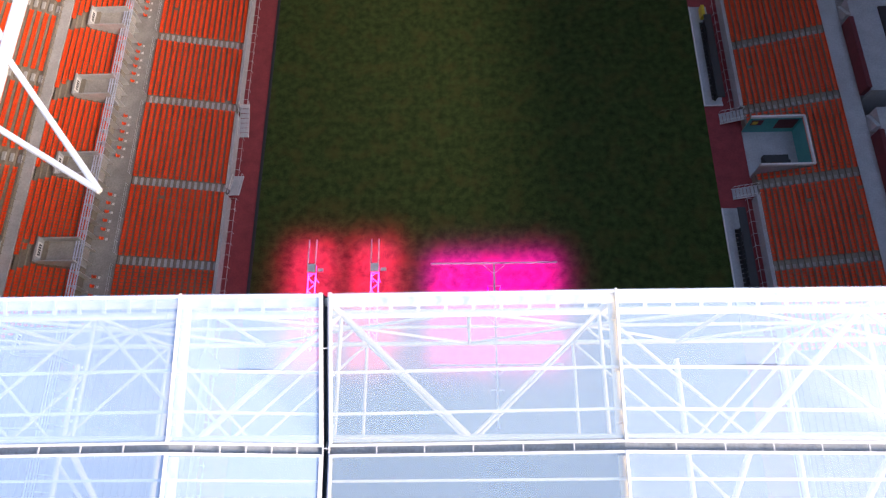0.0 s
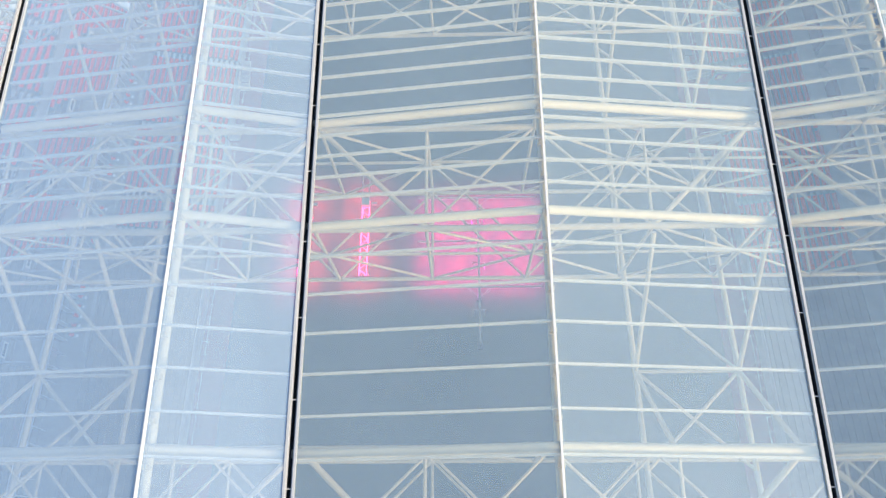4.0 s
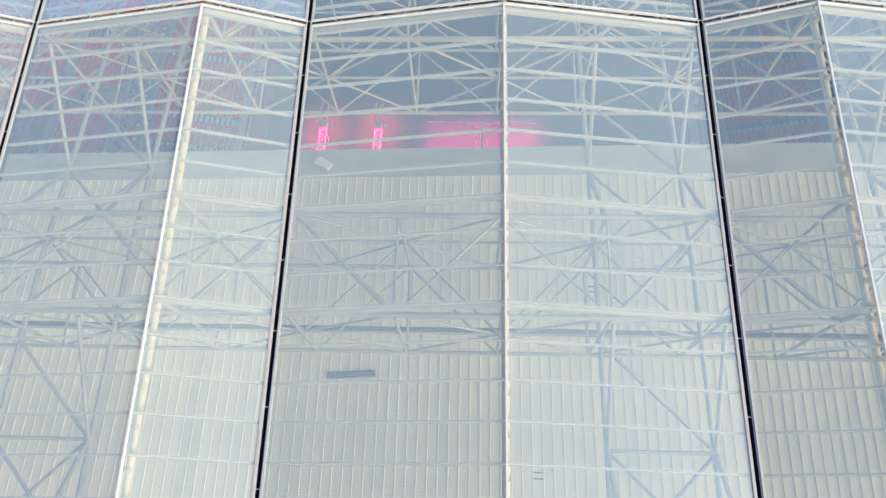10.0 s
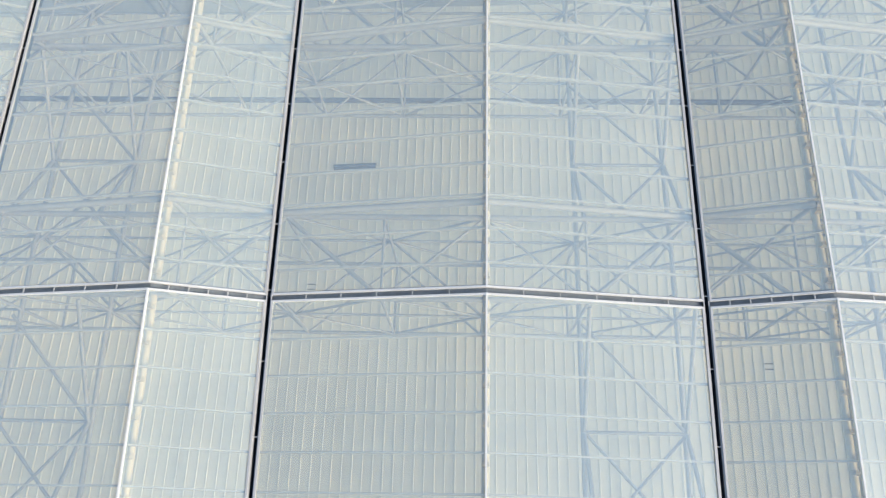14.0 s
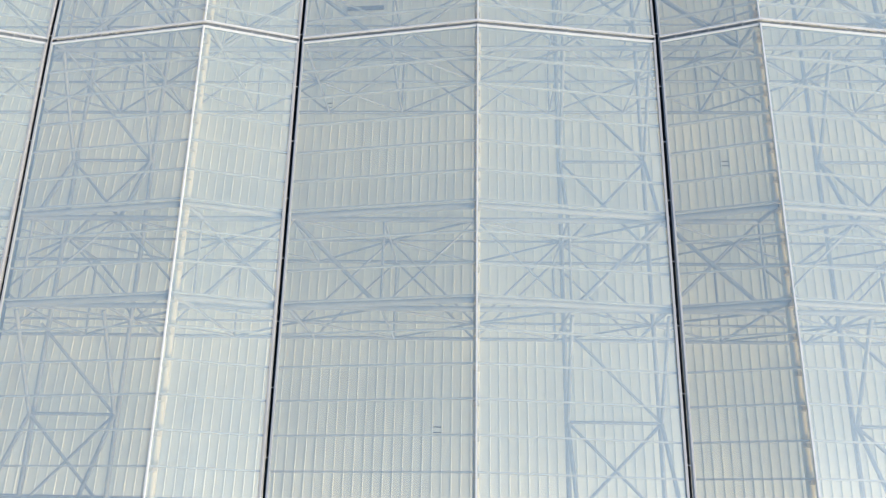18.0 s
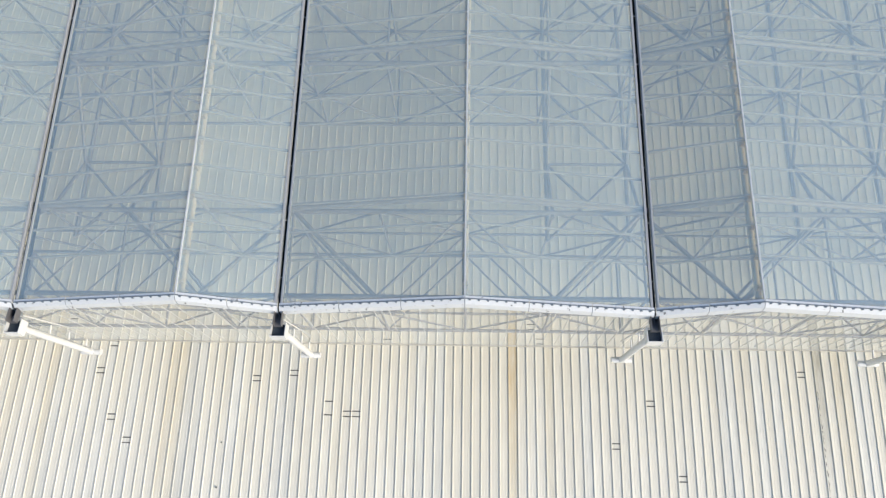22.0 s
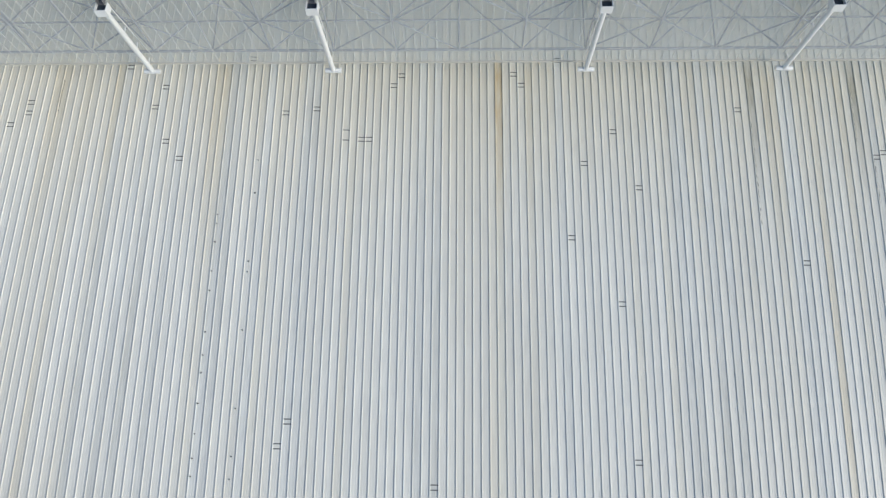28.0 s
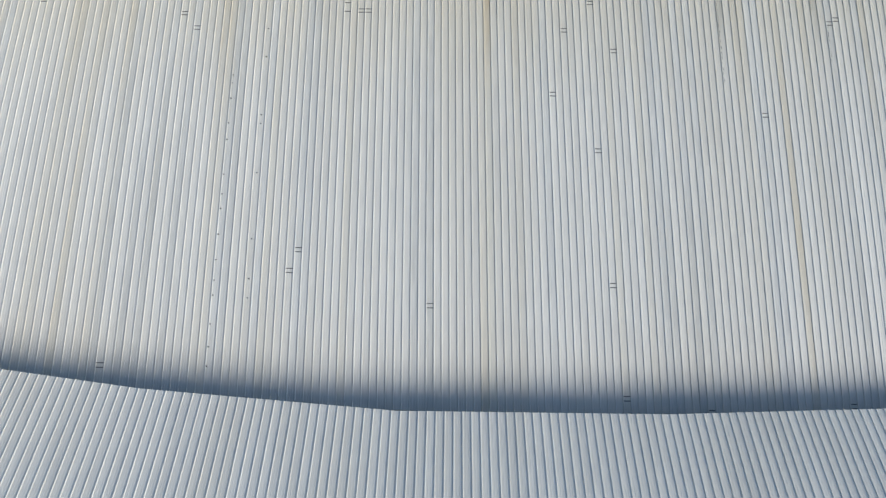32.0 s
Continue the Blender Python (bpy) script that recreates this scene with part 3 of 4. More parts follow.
def rear_wall(i):
    g0, r, g1 = GUTTERS[i], RIDGES[i], GUTTERS[i + 1]
    root = thing("rear_wall", "translucent end curtain under a stained white fascia", "end wall", group="end walls of the sliding roof")
    yt, yb, zb = -57.70, -57.17, 68.2
    for xa, xb in ((g0 + 0.02, r), (r, g1 - 0.02)):
        p = [(xa, yt, roof_z(xa, -57.55) - 0.34), (xb, yt, roof_z(xb, -57.55) - 0.34), (xb, yb, zb), (xa, yb, zb)]
        part("wall_panel", quadmesh("wall_panel", p, [(0, 3, 2, 1)], M_WALLFILM), None, root)
        n = max(4, round((xb - xa) / 0.56))
        for k in range(1, n):
            x = xa + (xb - xa) * k / n
            part("mullion", beam_bm((x, yt + 0.1, roof_z(x, -57.55) - 0.34), (x, yb + 0.1, zb), 0.022, 0.03, up=(0, -1, 0)), M_WHITE, root)
        # fascia in lengths
        n = 3 if xb - xa > 5 else 2
        for k in range(n):
            a, b = xa + (xb - xa) * k / n + 0.012, xa + (xb - xa) * (k + 1) / n - 0.012
            q = []
            for x in (a, b):
                z = roof_z(x, -57.55)
                q += [(x, -57.55, z + 0.07), (x, -57.67, z + 0.06), (x, -57.80, z - 0.07), (x, -57.83, z - 0.34), (x, -57.70, z - 0.36)]
            part("fascia", quadmesh("fascia", q, [(j, j + 1, j + 6, j + 5) for j in range(4)], M_FASCIA), None, root, "white fascia length with dark stains")
            za, zb_ = roof_z(a, -57.55), roof_z(b, -57.55)
            bm = beam_bm((a, -57.65, za + 0.085), (b, -57.65, zb_ + 0.085), 0.03, 0.02)
            teeth = max(3, round((b - a) / 0.32))
            for q_ in range(teeth):
                x = a + (b - a) * (q_ + 0.5) / teeth
                z = roof_z(x, -57.55)
                box(bm, x - 0.035, -57.71, z + 0.03, x + 0.035, -57.65, z + 0.09)
            part("clip_strip", bm, M_CHANNEL, root, "dark clip strip along the fascia")
            edge = [(-57.67, 0.066), (-57.804, -0.066), (-57.836, -0.342)]
            ribbon = [(x, y, zb_ + h) for x in (b, b + 0.022) for y, h in edge]
            part("joint_cover", quadmesh("joint_cover", ribbon, [(0, 1, 4, 3), (1, 2, 5, 4)], M_CHANNEL), None, root)
    part("sill_tube", beam_bm((g0, yb, zb), (g1, yb, zb), 0.06, 0.1), M_CREAM, root)
    return root


for i in range(len(RIDGES)):
    rear_wall(i)


# ---------------------------------------------------------------- trusses under the film
def truss_floor(y):
    return min(75.1, gut_z(y) - 2.75)


LEVELS = ((0.0, 0.20), (2.35, 0.45), (4.6, 0.50))     # depth below the top chord, forward lean


def cross_truss(k):
    """Box truss of two planes, each with three chords, webs meeting at every second node, and plan bracing between."""
    ya, yb = TRUSS_Y[k]
    # front trusses take the warm-lit tone, rear ones the cooler, shaded tone
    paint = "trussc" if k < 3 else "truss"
    root = thing("roof_truss", "painted tubular box truss under the film", "roof truss", group="cross trusses")
    x0, x1 = NODES[0], NODES[-1]
    tops = [gut_z(y) - (2.05 if y > 4 else 0.95) for y in (ya, yb)]
    hub = 0 if k in (0, 6) else 1

    def at(p, level, x):
        depth, lean = LEVELS[level]
        return (x, (ya, yb)[p] + lean, tops[p] - depth)
    for p, y in enumerate((ya, yb)):
        for i, r in enumerate(RIDGES):
            for a, b in ((GUTTERS[i], r), (r, GUTTERS[i + 1])) if y > -56 else ():
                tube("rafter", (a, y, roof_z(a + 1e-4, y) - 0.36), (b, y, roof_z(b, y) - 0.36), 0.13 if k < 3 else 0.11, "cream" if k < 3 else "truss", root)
            tube("king_post", at(p, 0, r), (r, y, roof_z(r, y) - 0.36), 0.08, paint, root)
            tube("gutter_post", at(p, 0, GUTTERS[i]), (GUTTERS[i], y, gut_z(y) - 0.36), 0.08, paint, root)
        for level, radius in enumerate((0.1, 0.05, 0.075)):
            tube(("top_chord", "middle_chord", "bottom_chord")[level], at(p, level, x0), at(p, level, x1), radius, paint, root)
        for n, x in enumerate(NODES):
            tube("post", at(p, 0, x), at(p, 2, x), 0.055, paint, root)
            for nb in (n - 1, n + 1):
                if n % 2 == (hub + p) % 2 and 0 <= nb < len(NODES):
                    tube("web", at(p, 1, x), at(p, 0, NODES[nb]), 0.045, paint, root)
                    tube("web", at(p, 1, x), at(p, 2, NODES[nb]), 0.045, paint, root)
    # plan bracing between the two planes
    for n, x in enumerate(NODES):
        if n % 2 == hub:
            for level in (1, 2):
                for nb in (n - 1, n + 1):
                    if 0 <= nb < len(NODES):
                        tube("brace", at(0, level, x), at(1, level, NODES[nb]), 0.045, paint, root)
            tube("cross_tie", at(0, 2, x), at(1, 2, x), 0.05, paint, root)
            tube("cross_tie", at(0, 0, x), at(1, 0, x), 0.05, paint, root)
        if n % 2 == 0:
            for nb in (n - 1, n + 1):
                if 0 <= nb < len(NODES):
                    tube("brace", at(0, 0, x), at(1, 0, NODES[nb]), 0.085 if x in GUTTERS else 0.045, paint, root)
    if k == 3:
        tube("service_pipe", (x0, -26.6, 72.35), (x1, -26.6, 72.35), 0.13, "dark", root, "dark service pipe")
        for j in range(12):
            x = x0 + (x1 - x0) * (j + 0.5) / 12
            tube("pipe_hanger", (x, -26.6, 72.35), at(1, 2, x), 0.03, paint, root)
    return root


for k in range(len(TRUSS_Y)):
    cross_truss(k)


def long_truss(xa, xb):
    root = thing("bracing_truss", "painted lengthwise bracing truss under the film", "roof truss", group="lengthwise trusses")
    for k in range(len(TRUSS_Y) - 1):
        y0, y1 = TRUSS_Y[k][1], TRUSS_Y[k + 1][0]
        z0, z1 = truss_floor(y0 + 1.5), truss_floor(y1 - 1.5)
        ym, zm = (y0 + y1) / 2, (z0 + z1) / 2
        for x in (xa, xb):
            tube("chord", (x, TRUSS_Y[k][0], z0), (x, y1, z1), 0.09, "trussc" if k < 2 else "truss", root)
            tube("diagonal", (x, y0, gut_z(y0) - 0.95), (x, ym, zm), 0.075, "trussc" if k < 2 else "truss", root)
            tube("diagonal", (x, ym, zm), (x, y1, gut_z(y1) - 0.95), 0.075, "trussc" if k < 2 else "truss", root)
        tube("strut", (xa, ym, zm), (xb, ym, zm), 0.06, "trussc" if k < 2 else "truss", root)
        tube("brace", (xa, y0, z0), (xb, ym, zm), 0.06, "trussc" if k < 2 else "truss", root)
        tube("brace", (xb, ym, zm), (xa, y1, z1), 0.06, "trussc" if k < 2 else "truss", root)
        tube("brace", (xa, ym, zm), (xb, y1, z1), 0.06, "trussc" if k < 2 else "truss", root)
    return root


for a, b in ((6.64, 9.94), (-12.9, -9.75), (16.7, 20.1), (-22.5, -19.4)):
    long_truss(a, b)


# ---------------------------------------------------------------- grow lights on the pitch
def boom_light(x, y, half):
    root = thing("grow_light_boom", "white boom with magenta grow lamps over turf", "grow light", at=(0, 0, 0))
    part("wheel_base", boxbm(x - 0.35, y - 8.6, 0.03, x + 0.35, y - 7.6, 0.7), M_BLACK, root)
    tube("boom", (x - half, y, 3.3), (x + half, y, 3.3), 0.13, "white", root)
    tube("tow_beam", (x, y, 3.25), (x, y - 8.4, 2.6), 0.14, "white", root)
    tube("mast", (x, y - 8.1, 0.6), (x, y - 8.1, 2.7), 0.1, "white", root)
    tube("axle_bar", (x - 0.9, y - 3.4, 2.9), (x + 0.9, y - 3.4, 2.9), 0.06, "white", root)
    for s in (-1, 1):
        tube("stay", (x, y - 1.6, 3.1), (x + s * 1.9, y, 3.3), 0.05, "white", root)
        tube("wheel_leg", (x + s * 0.9, y - 3.4, 0.03), (x + s * 0.9, y - 3.4, 2.9), 0.05, "white", root)
    n = 12
    for k in range(n):
        a = x - half + 2 * half * (k + 0.15) / n
        b = x - half + 2 * half * (k + 0.85) / n
        tube("lamp_bar", (a, y, 3.05), (b, y, 3.05), 0.09, "led", root)
    return root


def mast_light(x, y):
    root = thing("grow_light_trolley", "white lattice trolley with paired magenta lamp bars", "grow light", group="lamp trolleys")
    for s in (-0.55, 0.55):
        tube("lamp_bar", (x + s, y + 1, 3.0), (x + s, y + 4.6, 3.0), 0.07, "led", root)
        tube("arm", (x + s, y + 0.6, 3.25), (x + s, y + 4.7, 3.25), 0.1, "white", root)
        tube("rail", (x + s, y, 2.4), (x + s, y - 12, 2.4), 0.08, "white", root)
        for yy in (y - 1, y - 6, y - 11):
            tube("leg", (x + s, yy, 0.03), (x + s, yy, 2.4), 0.07, "white", root)
    for k in range(12):
        s = 1 if k % 2 else -1
        tube("lattice", (x - 0.55 * s, y - k, 2.4), (x + 0.55 * s, y - k - 1, 2.4), 0.05, "white", root)
    part("motor_box", boxbm(x - 0.6, y - 0.4, 2.2, x + 0.6, y + 0.9, 3.3), M_WHITE, root)
    part("control_box", boxbm(x + 0.9, y - 0.2, 2.6, x + 1.7, y + 0.3, 2.9), M_WHITE, root)
    return root


for yy in (34.5, 27.0, 19.5):
    boom_light(3.9, yy, 9.2)
mast_light(-22.95, 33.9)
mast_light(-13.6, 33.9)


def lamp(x, y, z, sx, sy, power, colour):
    d = bpy.data.lights.new("grow_lamp", 'AREA')
    d.shape, d.size, d.size_y, d.energy, d.color = 'RECTANGLE', sx, sy, power, colour
    d.spread = radians(150)
    ob = new("grow_lamp", d)
    ob.location = (x, y, z)
    return ob


lamp(3.95, 28.3, 2.3, 19.0, 17, 9500, (1.0, 0.0, 0.8))
lamp(-23.5, 29.5, 2.6, 6.0, 19, 3600, (1.0, 0.015, 0.22))
lamp(-13.9, 29.5, 2.6, 6.0, 19, 3600, (1.0, 0.015, 0.22))


# ---------------------------------------------------------------- stands
def seats_mesh(name, xs, zs, spans, face):
    """Rows of seats: xs, zs of each row; face +1 looks towards +x."""
    verts, fs = [], []

    def bx(x0, ya, z0, x1, yb, z1):
        o = len(verts)
        verts.extend((x, y, z) for z in (z0, z1) for y in (ya, yb) for x in (x0, x1))
        fs.extend(tuple(o + i for i in f) for f in ((0, 2, 3, 1), (4, 5, 7, 6), (0, 1, 5, 4), (2, 6, 7, 3), (0, 4, 6, 2), (1, 3, 7, 5)))
    for x, z, (y0, y1) in zip(xs, zs, spans):
        n = max(1, int((y1 - y0) / 0.5))
        for k in range(n):
            ya = y0 + (y1 - y0) * k / n
            yb = ya + 0.41
            if random.random() < 0.003:
                continue
            bx(min(x, x + face * 0.38), ya, z + 0.30, max(x, x + face * 0.38), yb, z + 0.38)
            bx(min(x, x - face * 0.07), ya, z + 0.34, max(x, x - face * 0.07), yb, z + 0.66)
    return quadmesh(name, verts, fs, M_SEAT)


def terrace(name, side, x_front, z_front, rows, going, rise, y0, y1, label):
    """Stepped concrete, rising away from the pitch. side -1: towards -x."""
    verts, fs = [], []
    pts = [(x_front, 0.0), (x_front, z_front)]
    for k in range(rows):
        x = x_front + side * going * (k + 1)
        pts += [(x, z_front + rise * k), (x, z_front + rise * (k + 1))]
    for y in (y0, y1):
        verts += [(x, y, z) for x, z in pts]
    n = len(pts)
    for i in range(n - 1):
        f = (i, i + 1, n + i + 1, n + i)
        fs.append(f if side < 0 else f[::-1])
    return tagged(new(name, quadmesh(name, verts, fs, M_TERR)), label, "terrace", kind="structure")


# left stand: lower tier
LX, LZ, GO, RI = -37.9, 1.4, 0.855, 0.21
AISLES = [8.6, 21.9, 35.3, 48.4, 63.2, 75.6, 88.5, 101]
terrace("terrace_west", -1, LX, LZ, 16, GO, RI, -20, 125, "grey stepped concrete terrace under orange seats")
for a, b in [(29.0, AISLES[2])] + list(zip(AISLES[2:], AISLES[3:])):
    root = thing("seat_block", "block of orange plastic seats on concrete steps", "seat block", group="lower seat blocks")
    part("seating", seats_mesh("seating", [LX - GO * (k + 0.6) for k in range(16)], [LZ + RI * k for k in range(16)], [(a + 0.7, b - 0.7)] * 16, 1), None, root, kind="stuff")
    for s in (a, b):
        for k in range(16):
            x = LX - GO * k
            part("aisle_step", boxbm(x - GO * 0.5, s - 0.62 if s == b else s, LZ + RI * k, x - 0.02, s if s == b else s + 0.62, LZ + RI * k + 0.1), M_CONCL, root)
CX, CZ = LX - GO * 16, LZ + RI * 16
tagged(new("concourse", mesh_of("concourse", boxbm(CX - 4.3, -20, CZ - 0.3, CX, 125, CZ + 0.01), M_CONC)), "worn grey concrete walkway", "walkway", kind="structure")
rail = thing("walkway_rail", "pale rail behind the lower seats", "rail")
for a, b in zip(AISLES, AISLES[1:]):
    for zz in (0.5, 1.0):
        tube("rail_bar", (CX - 0.25, a + 0.9, CZ + zz), (CX - 0.25, b - 0.9, CZ + zz), 0.03, "rail", rail)
    for k in range(7):
        y = a + 0.9 + (b - a - 1.8) * k / 6
        tube("rail_post", (CX - 0.25, y, CZ), (CX - 0.25, y, CZ + 1.0), 0.03, "rail", rail)
# single seats along the walkway
VOM = [8.9, 22.1, 35.4, 49.3, 63.2, 76.5, 90.0]
single = thing("spectator_chair", "single orange seat on a white foot beside the walkway", "chair", group="single walkway seats", at=(CX - 2.55, VOM[0] + 3.2, CZ))
bm = bmesh.new()
box(bm, -0.22, -0.22, 0.40, 0.22, 0.22, 0.47)
box(bm, -0.26, -0.22, 0.47, -0.20, 0.22, 0.85)
part("shell", bm, M_SEAT, single)
bm = bmesh.new()
box(bm, 0.26, -0.20, 0.0, 0.62, 0.20, 0.04)
box(bm, -0.05, -0.05, 0.0, 0.05, 0.05, 0.40)
part("foot", bm, M_WHITE, single)
for v in VOM[:-1]:
    for k in range(6):
        if v != VOM[0] or k:
            copy_thing(single, pose(CX - 2.55, v + 3.2 + 1.45 * k, CZ))
# glazed rail in front of the middle tier
glass = thing("glass_rail", "long glazed balustrade with blue-grey rails", "balustrade")
for dx, zz in ((0.0, 3.3), (-0.35, 3.3), (-0.75, 3.35), (-1.1, 3.4)):
    part("rail_bar", boxbm(CX - 3.35 + dx - 0.09, -20, CZ + zz, CX - 3.35 + dx + 0.09, 110, CZ + zz + 0.06), M_BALUSTER, glass)
for k in range(60):
    y = -18 + 2.1 * k
    part("rail_post", boxbm(CX - 4.5, y, CZ, CX - 3.3, y + 0.05, CZ + 3.3), M_RAIL, glass)
UX, UZ = CX - 4.3, CZ + 1.4
terrace("terrace_west_middle", -1, UX, UZ, 11, 0.71, 0.33, -20, 125, "grey stepped concrete terrace above the walkway")
for j, v in list(enumerate(VOM[:-1]))[1:]:
    root = thing("seat_block", "block of orange plastic seats above the walkway", "seat block", group="middle seat blocks")
    spans = [(v + 2.2, VOM[j + 1] - 2.2) if k < 7 else (v + 2.6 - 0.9 * (k - 6), VOM[j + 1] - 1.6 - 0.4 * (k - 6)) for k in range(11)]
    part("seating", seats_mesh("seating", [UX - 0.71 * (k + 0.6) for k in range(11)], [UZ + 0.33 * k for k in range(11)], spans, 1), None, root, kind="stuff")
for v in VOM:
    root = thing("vomitory", "pale concrete stair mouth among orange seats", "stair mouth", group="stair mouths")
    for s in (-1.75, 1.75):
        part("side_wall", boxbm(UX - 4.9, v + s - 0.1, UZ - 0.4, UX + 0.6, v + s + 0.1, UZ + 3.0), M_CONCL, root)
    part("back_wall", boxbm(UX - 5.2, v - 1.85, UZ - 0.4, UX - 4.9, v + 1.85, UZ + 3.3), M_CONCL, root)
    part("floor_slab", boxbm(UX - 4.9, v - 1.65, UZ - 0.4, UX + 0.6, v + 1.65, UZ + 1.75), M_CONC, root)
    board = part("sign_board", boxbm(UX - 4.9, v - 1.1, UZ + 2.3, UX - 4.82, v + 1.1, UZ + 3.25), M_WHITE, root)
    for k in range(5):
        part("sign_bar", boxbm(UX - 4.82, v - 0.9 + 0.36 * k, UZ + 2.5, UX - 4.80, v - 0.64 + 0.36 * k, UZ + 3.05), M_BLACK, board)
WX, WZ = UX - 0.71 * 11, UZ + 0.33 * 11
tagged(new("tier_wall", mesh_of("tier_wall", boxbm(WX - 1.6, -20, WZ - 0.5, WX, 125, WZ + 0.35), M_CONCL)), "pale concrete band between the tiers", "wall", kind="structure")
front_rail = thing("tier_rail", "dark rail on the pale band between the tiers", "rail")
tube("rail_bar", (WX - 1.5, -20, WZ + 1.2), (WX - 1.5, 120, WZ + 1.2), 0.05, "dark", front_rail)
for k in range(110):
    tube("rail_post", (WX - 1.5, -16 + 1.2 * k, WZ + 0.35), (WX - 1.5, -16 + 1.2 * k, WZ + 1.2), 0.05, "dark", front_rail)
terrace("terrace_west_upper", -1, WX - 1.6, WZ + 0.8, 30, 0.9, 0.52, -20, 125, "grey steep upper terrace")
for a, b in ((31, 34.2), (37, 47.8), (50.6, 61.8), (64.6, 75.2), (78, 92)):
    root = thing("seat_block", "block of orange seats on the steep upper terrace", "seat block", group="upper seat blocks")
    part("seating", seats_mesh("seating", [WX - 1.6 - 0.9 * (k + 0.6) for k in range(26)], [WZ + 0.8 + 0.52 * k for k in range(26)], [(a, b)] * 26, 1), None, root, kind="stuff")
    for k in range(0, 26):
        x = WX - 1.6 - 0.9 * k
        part("aisle_step", boxbm(x - 0.5, b + 0.7, WZ + 0.8 + 0.52 * k, x - 0.02, b + 2.0, WZ + 0.8 + 0.52 * k + 0.26), M_CONCL, root)


# front parapet, gate stairs and rails of the left stand
def parapet(name, x0, x1, spans, side, ztop):
    root = thing(name, "white parapet with a railed ledge below the seats", "parapet")
    for a, b in spans:
        part("wall", boxbm(min(x0, x1), a, 0, max(x0, x1), b, ztop), M_CONCL, root)
        o = x1 + side * 0.95
        tube("outer_rail", (o, a, 0.75), (o, b, 0.75), 0.035, "rail", root)
        tube("top_rail", ((x0 + x1) / 2, a, ztop + 0.5), ((x0 + x1) / 2, b, ztop + 0.5), 0.035, "rail", root)
        n = int((b - a) / 1.9)
        for k in range(n + 1):
            y = a + (b - a) * k / n
            tube("stay", (x1, y, 0.75), (o, y, 0.75), 0.03, "rail", root)
            tube("post", (o, y, -0.05), (o, y, 0.75), 0.03, "rail", root)
            tube("post", ((x0 + x1) / 2, y, ztop), ((x0 + x1) / 2, y, ztop + 0.5), 0.03, "rail", root)
    return root


def gate_stair(x, y0, y1, side, along):
    root = thing("gate_stair", "grey metal stair with white rails down to the turf", "stair", group="gate stairs")
    n = 7
    for k in range(n):
        z = 1.35 * (n - k) / n
        if along:
            d = (y1 - y0) / n
            part("tread", boxbm(x, y0 + d * k if d > 0 else y0 + d * (k + 1), z - 0.06, x + side * 1.5, y0 + d * (k + 1) if d > 0 else y0 + d * k, z) if side > 0 else
                 boxbm(x - 1.5, min(y0 + d * k, y0 + d * (k + 1)), z - 0.06, x, max(y0 + d * k, y0 + d * (k + 1)), z), M_RAIL, root)
        else:
            w = 3.4 / n
            xa, xb = x + side * w * k, x + side * w * (k + 1)
            part("tread", boxbm(min(xa, xb), y0, z - 0.06, max(xa, xb), y1, z), M_CONCL, root)
    ends = ((x, y0, x, y1), (x + side * 1.5, y0, x + side * 1.5, y1)) if along else ((x, y0, x + side * 3.4, y0), (x, y1, x + side * 3.4, y1))
    for xa, ya, xb, yb in ends:
        tube("handrail", (xa, ya, 2.3), (xb, yb, 1.0), 0.035, "white", root)
        tube("stringer", (xa, ya, 1.3), (xb, yb, 0.0), 0.06, "white", root)
        for k in range(5):
            f = k / 4
            xx, yy = xa + (xb - xa) * f, ya + (yb - ya) * f
            tube("baluster", (xx, yy, 1.3 - 1.3 * f), (xx, yy, 2.3 - 1.3 * f), 0.025, "white", root)
    return root


parapet("parapet_west", -37.85, -37.35, ((-5, 47), (48.2, 61.8), (63.4, 112)), 1, 1.9)
gate_stair(-37.3, 64.0, 58.4, 1, True)
gate_stair(-37.3, 47.2, 51.2, 1, True)
# shadow line where the surround meets the turf, laid as a black strip
tagged(new("turf_edge_shadow", mesh_of("turf_edge_shadow", boxbm(-33.35, -14, -0.05, -32.85, 110, 0.03), M_EDGESHADOW)), "black strip for the shadow line beside the turf", "drain", kind="structure")

# right stand: lower tier
RX, RZ = 44.6, 1.5
AISLE_R = [20.6, 34.0, 47.2, 60.6, 73.0, 86.0, 99]
terrace("terrace_east", 1, RX, RZ, 16, 0.83, 0.25, -20, 49.3, "dark grey stepped terrace under orange seats")
terrace("terrace_east_far", 1, RX, RZ, 16, 0.83, 0.25, 57.6, 125, "dark grey stepped terrace under orange seats")
terrace("terrace_east_back", 1, RX + 0.83 * 9.5, RZ + 0.25 * 9, 7, 0.83, 0.25, 49.3, 57.6, "dark grey stepped terrace behind the tunnel")
for a, b in zip(AISLE_R, AISLE_R[1:]):
    root = thing("seat_block", "shaded block of orange plastic seats", "seat block", group="shaded seat blocks")
    rows, heights, spans = [], [], []
    for k in range(16):
        x, z = RX + 0.83 * (k + 0.6), RZ + 0.25 * k
        for q in ([(a + 0.75, 49.1), (57.9, b - 0.75)] if a == 47.2 and k < 9 else [(a + 0.75, b - 0.75)]):
            rows.append(x), heights.append(z), spans.append(q)
        part("aisle_step", boxbm(RX + 0.83 * k + 0.02, b - 0.62, z, RX + 0.83 * k + 0.45, b, z + 0.12), M_CONC, root)
    part("seating", seats_mesh("seating", rows, heights, spans, -1), None, root, kind="stuff")
SX, SZ = RX + 0.83 * 16, RZ + 0.25 * 16
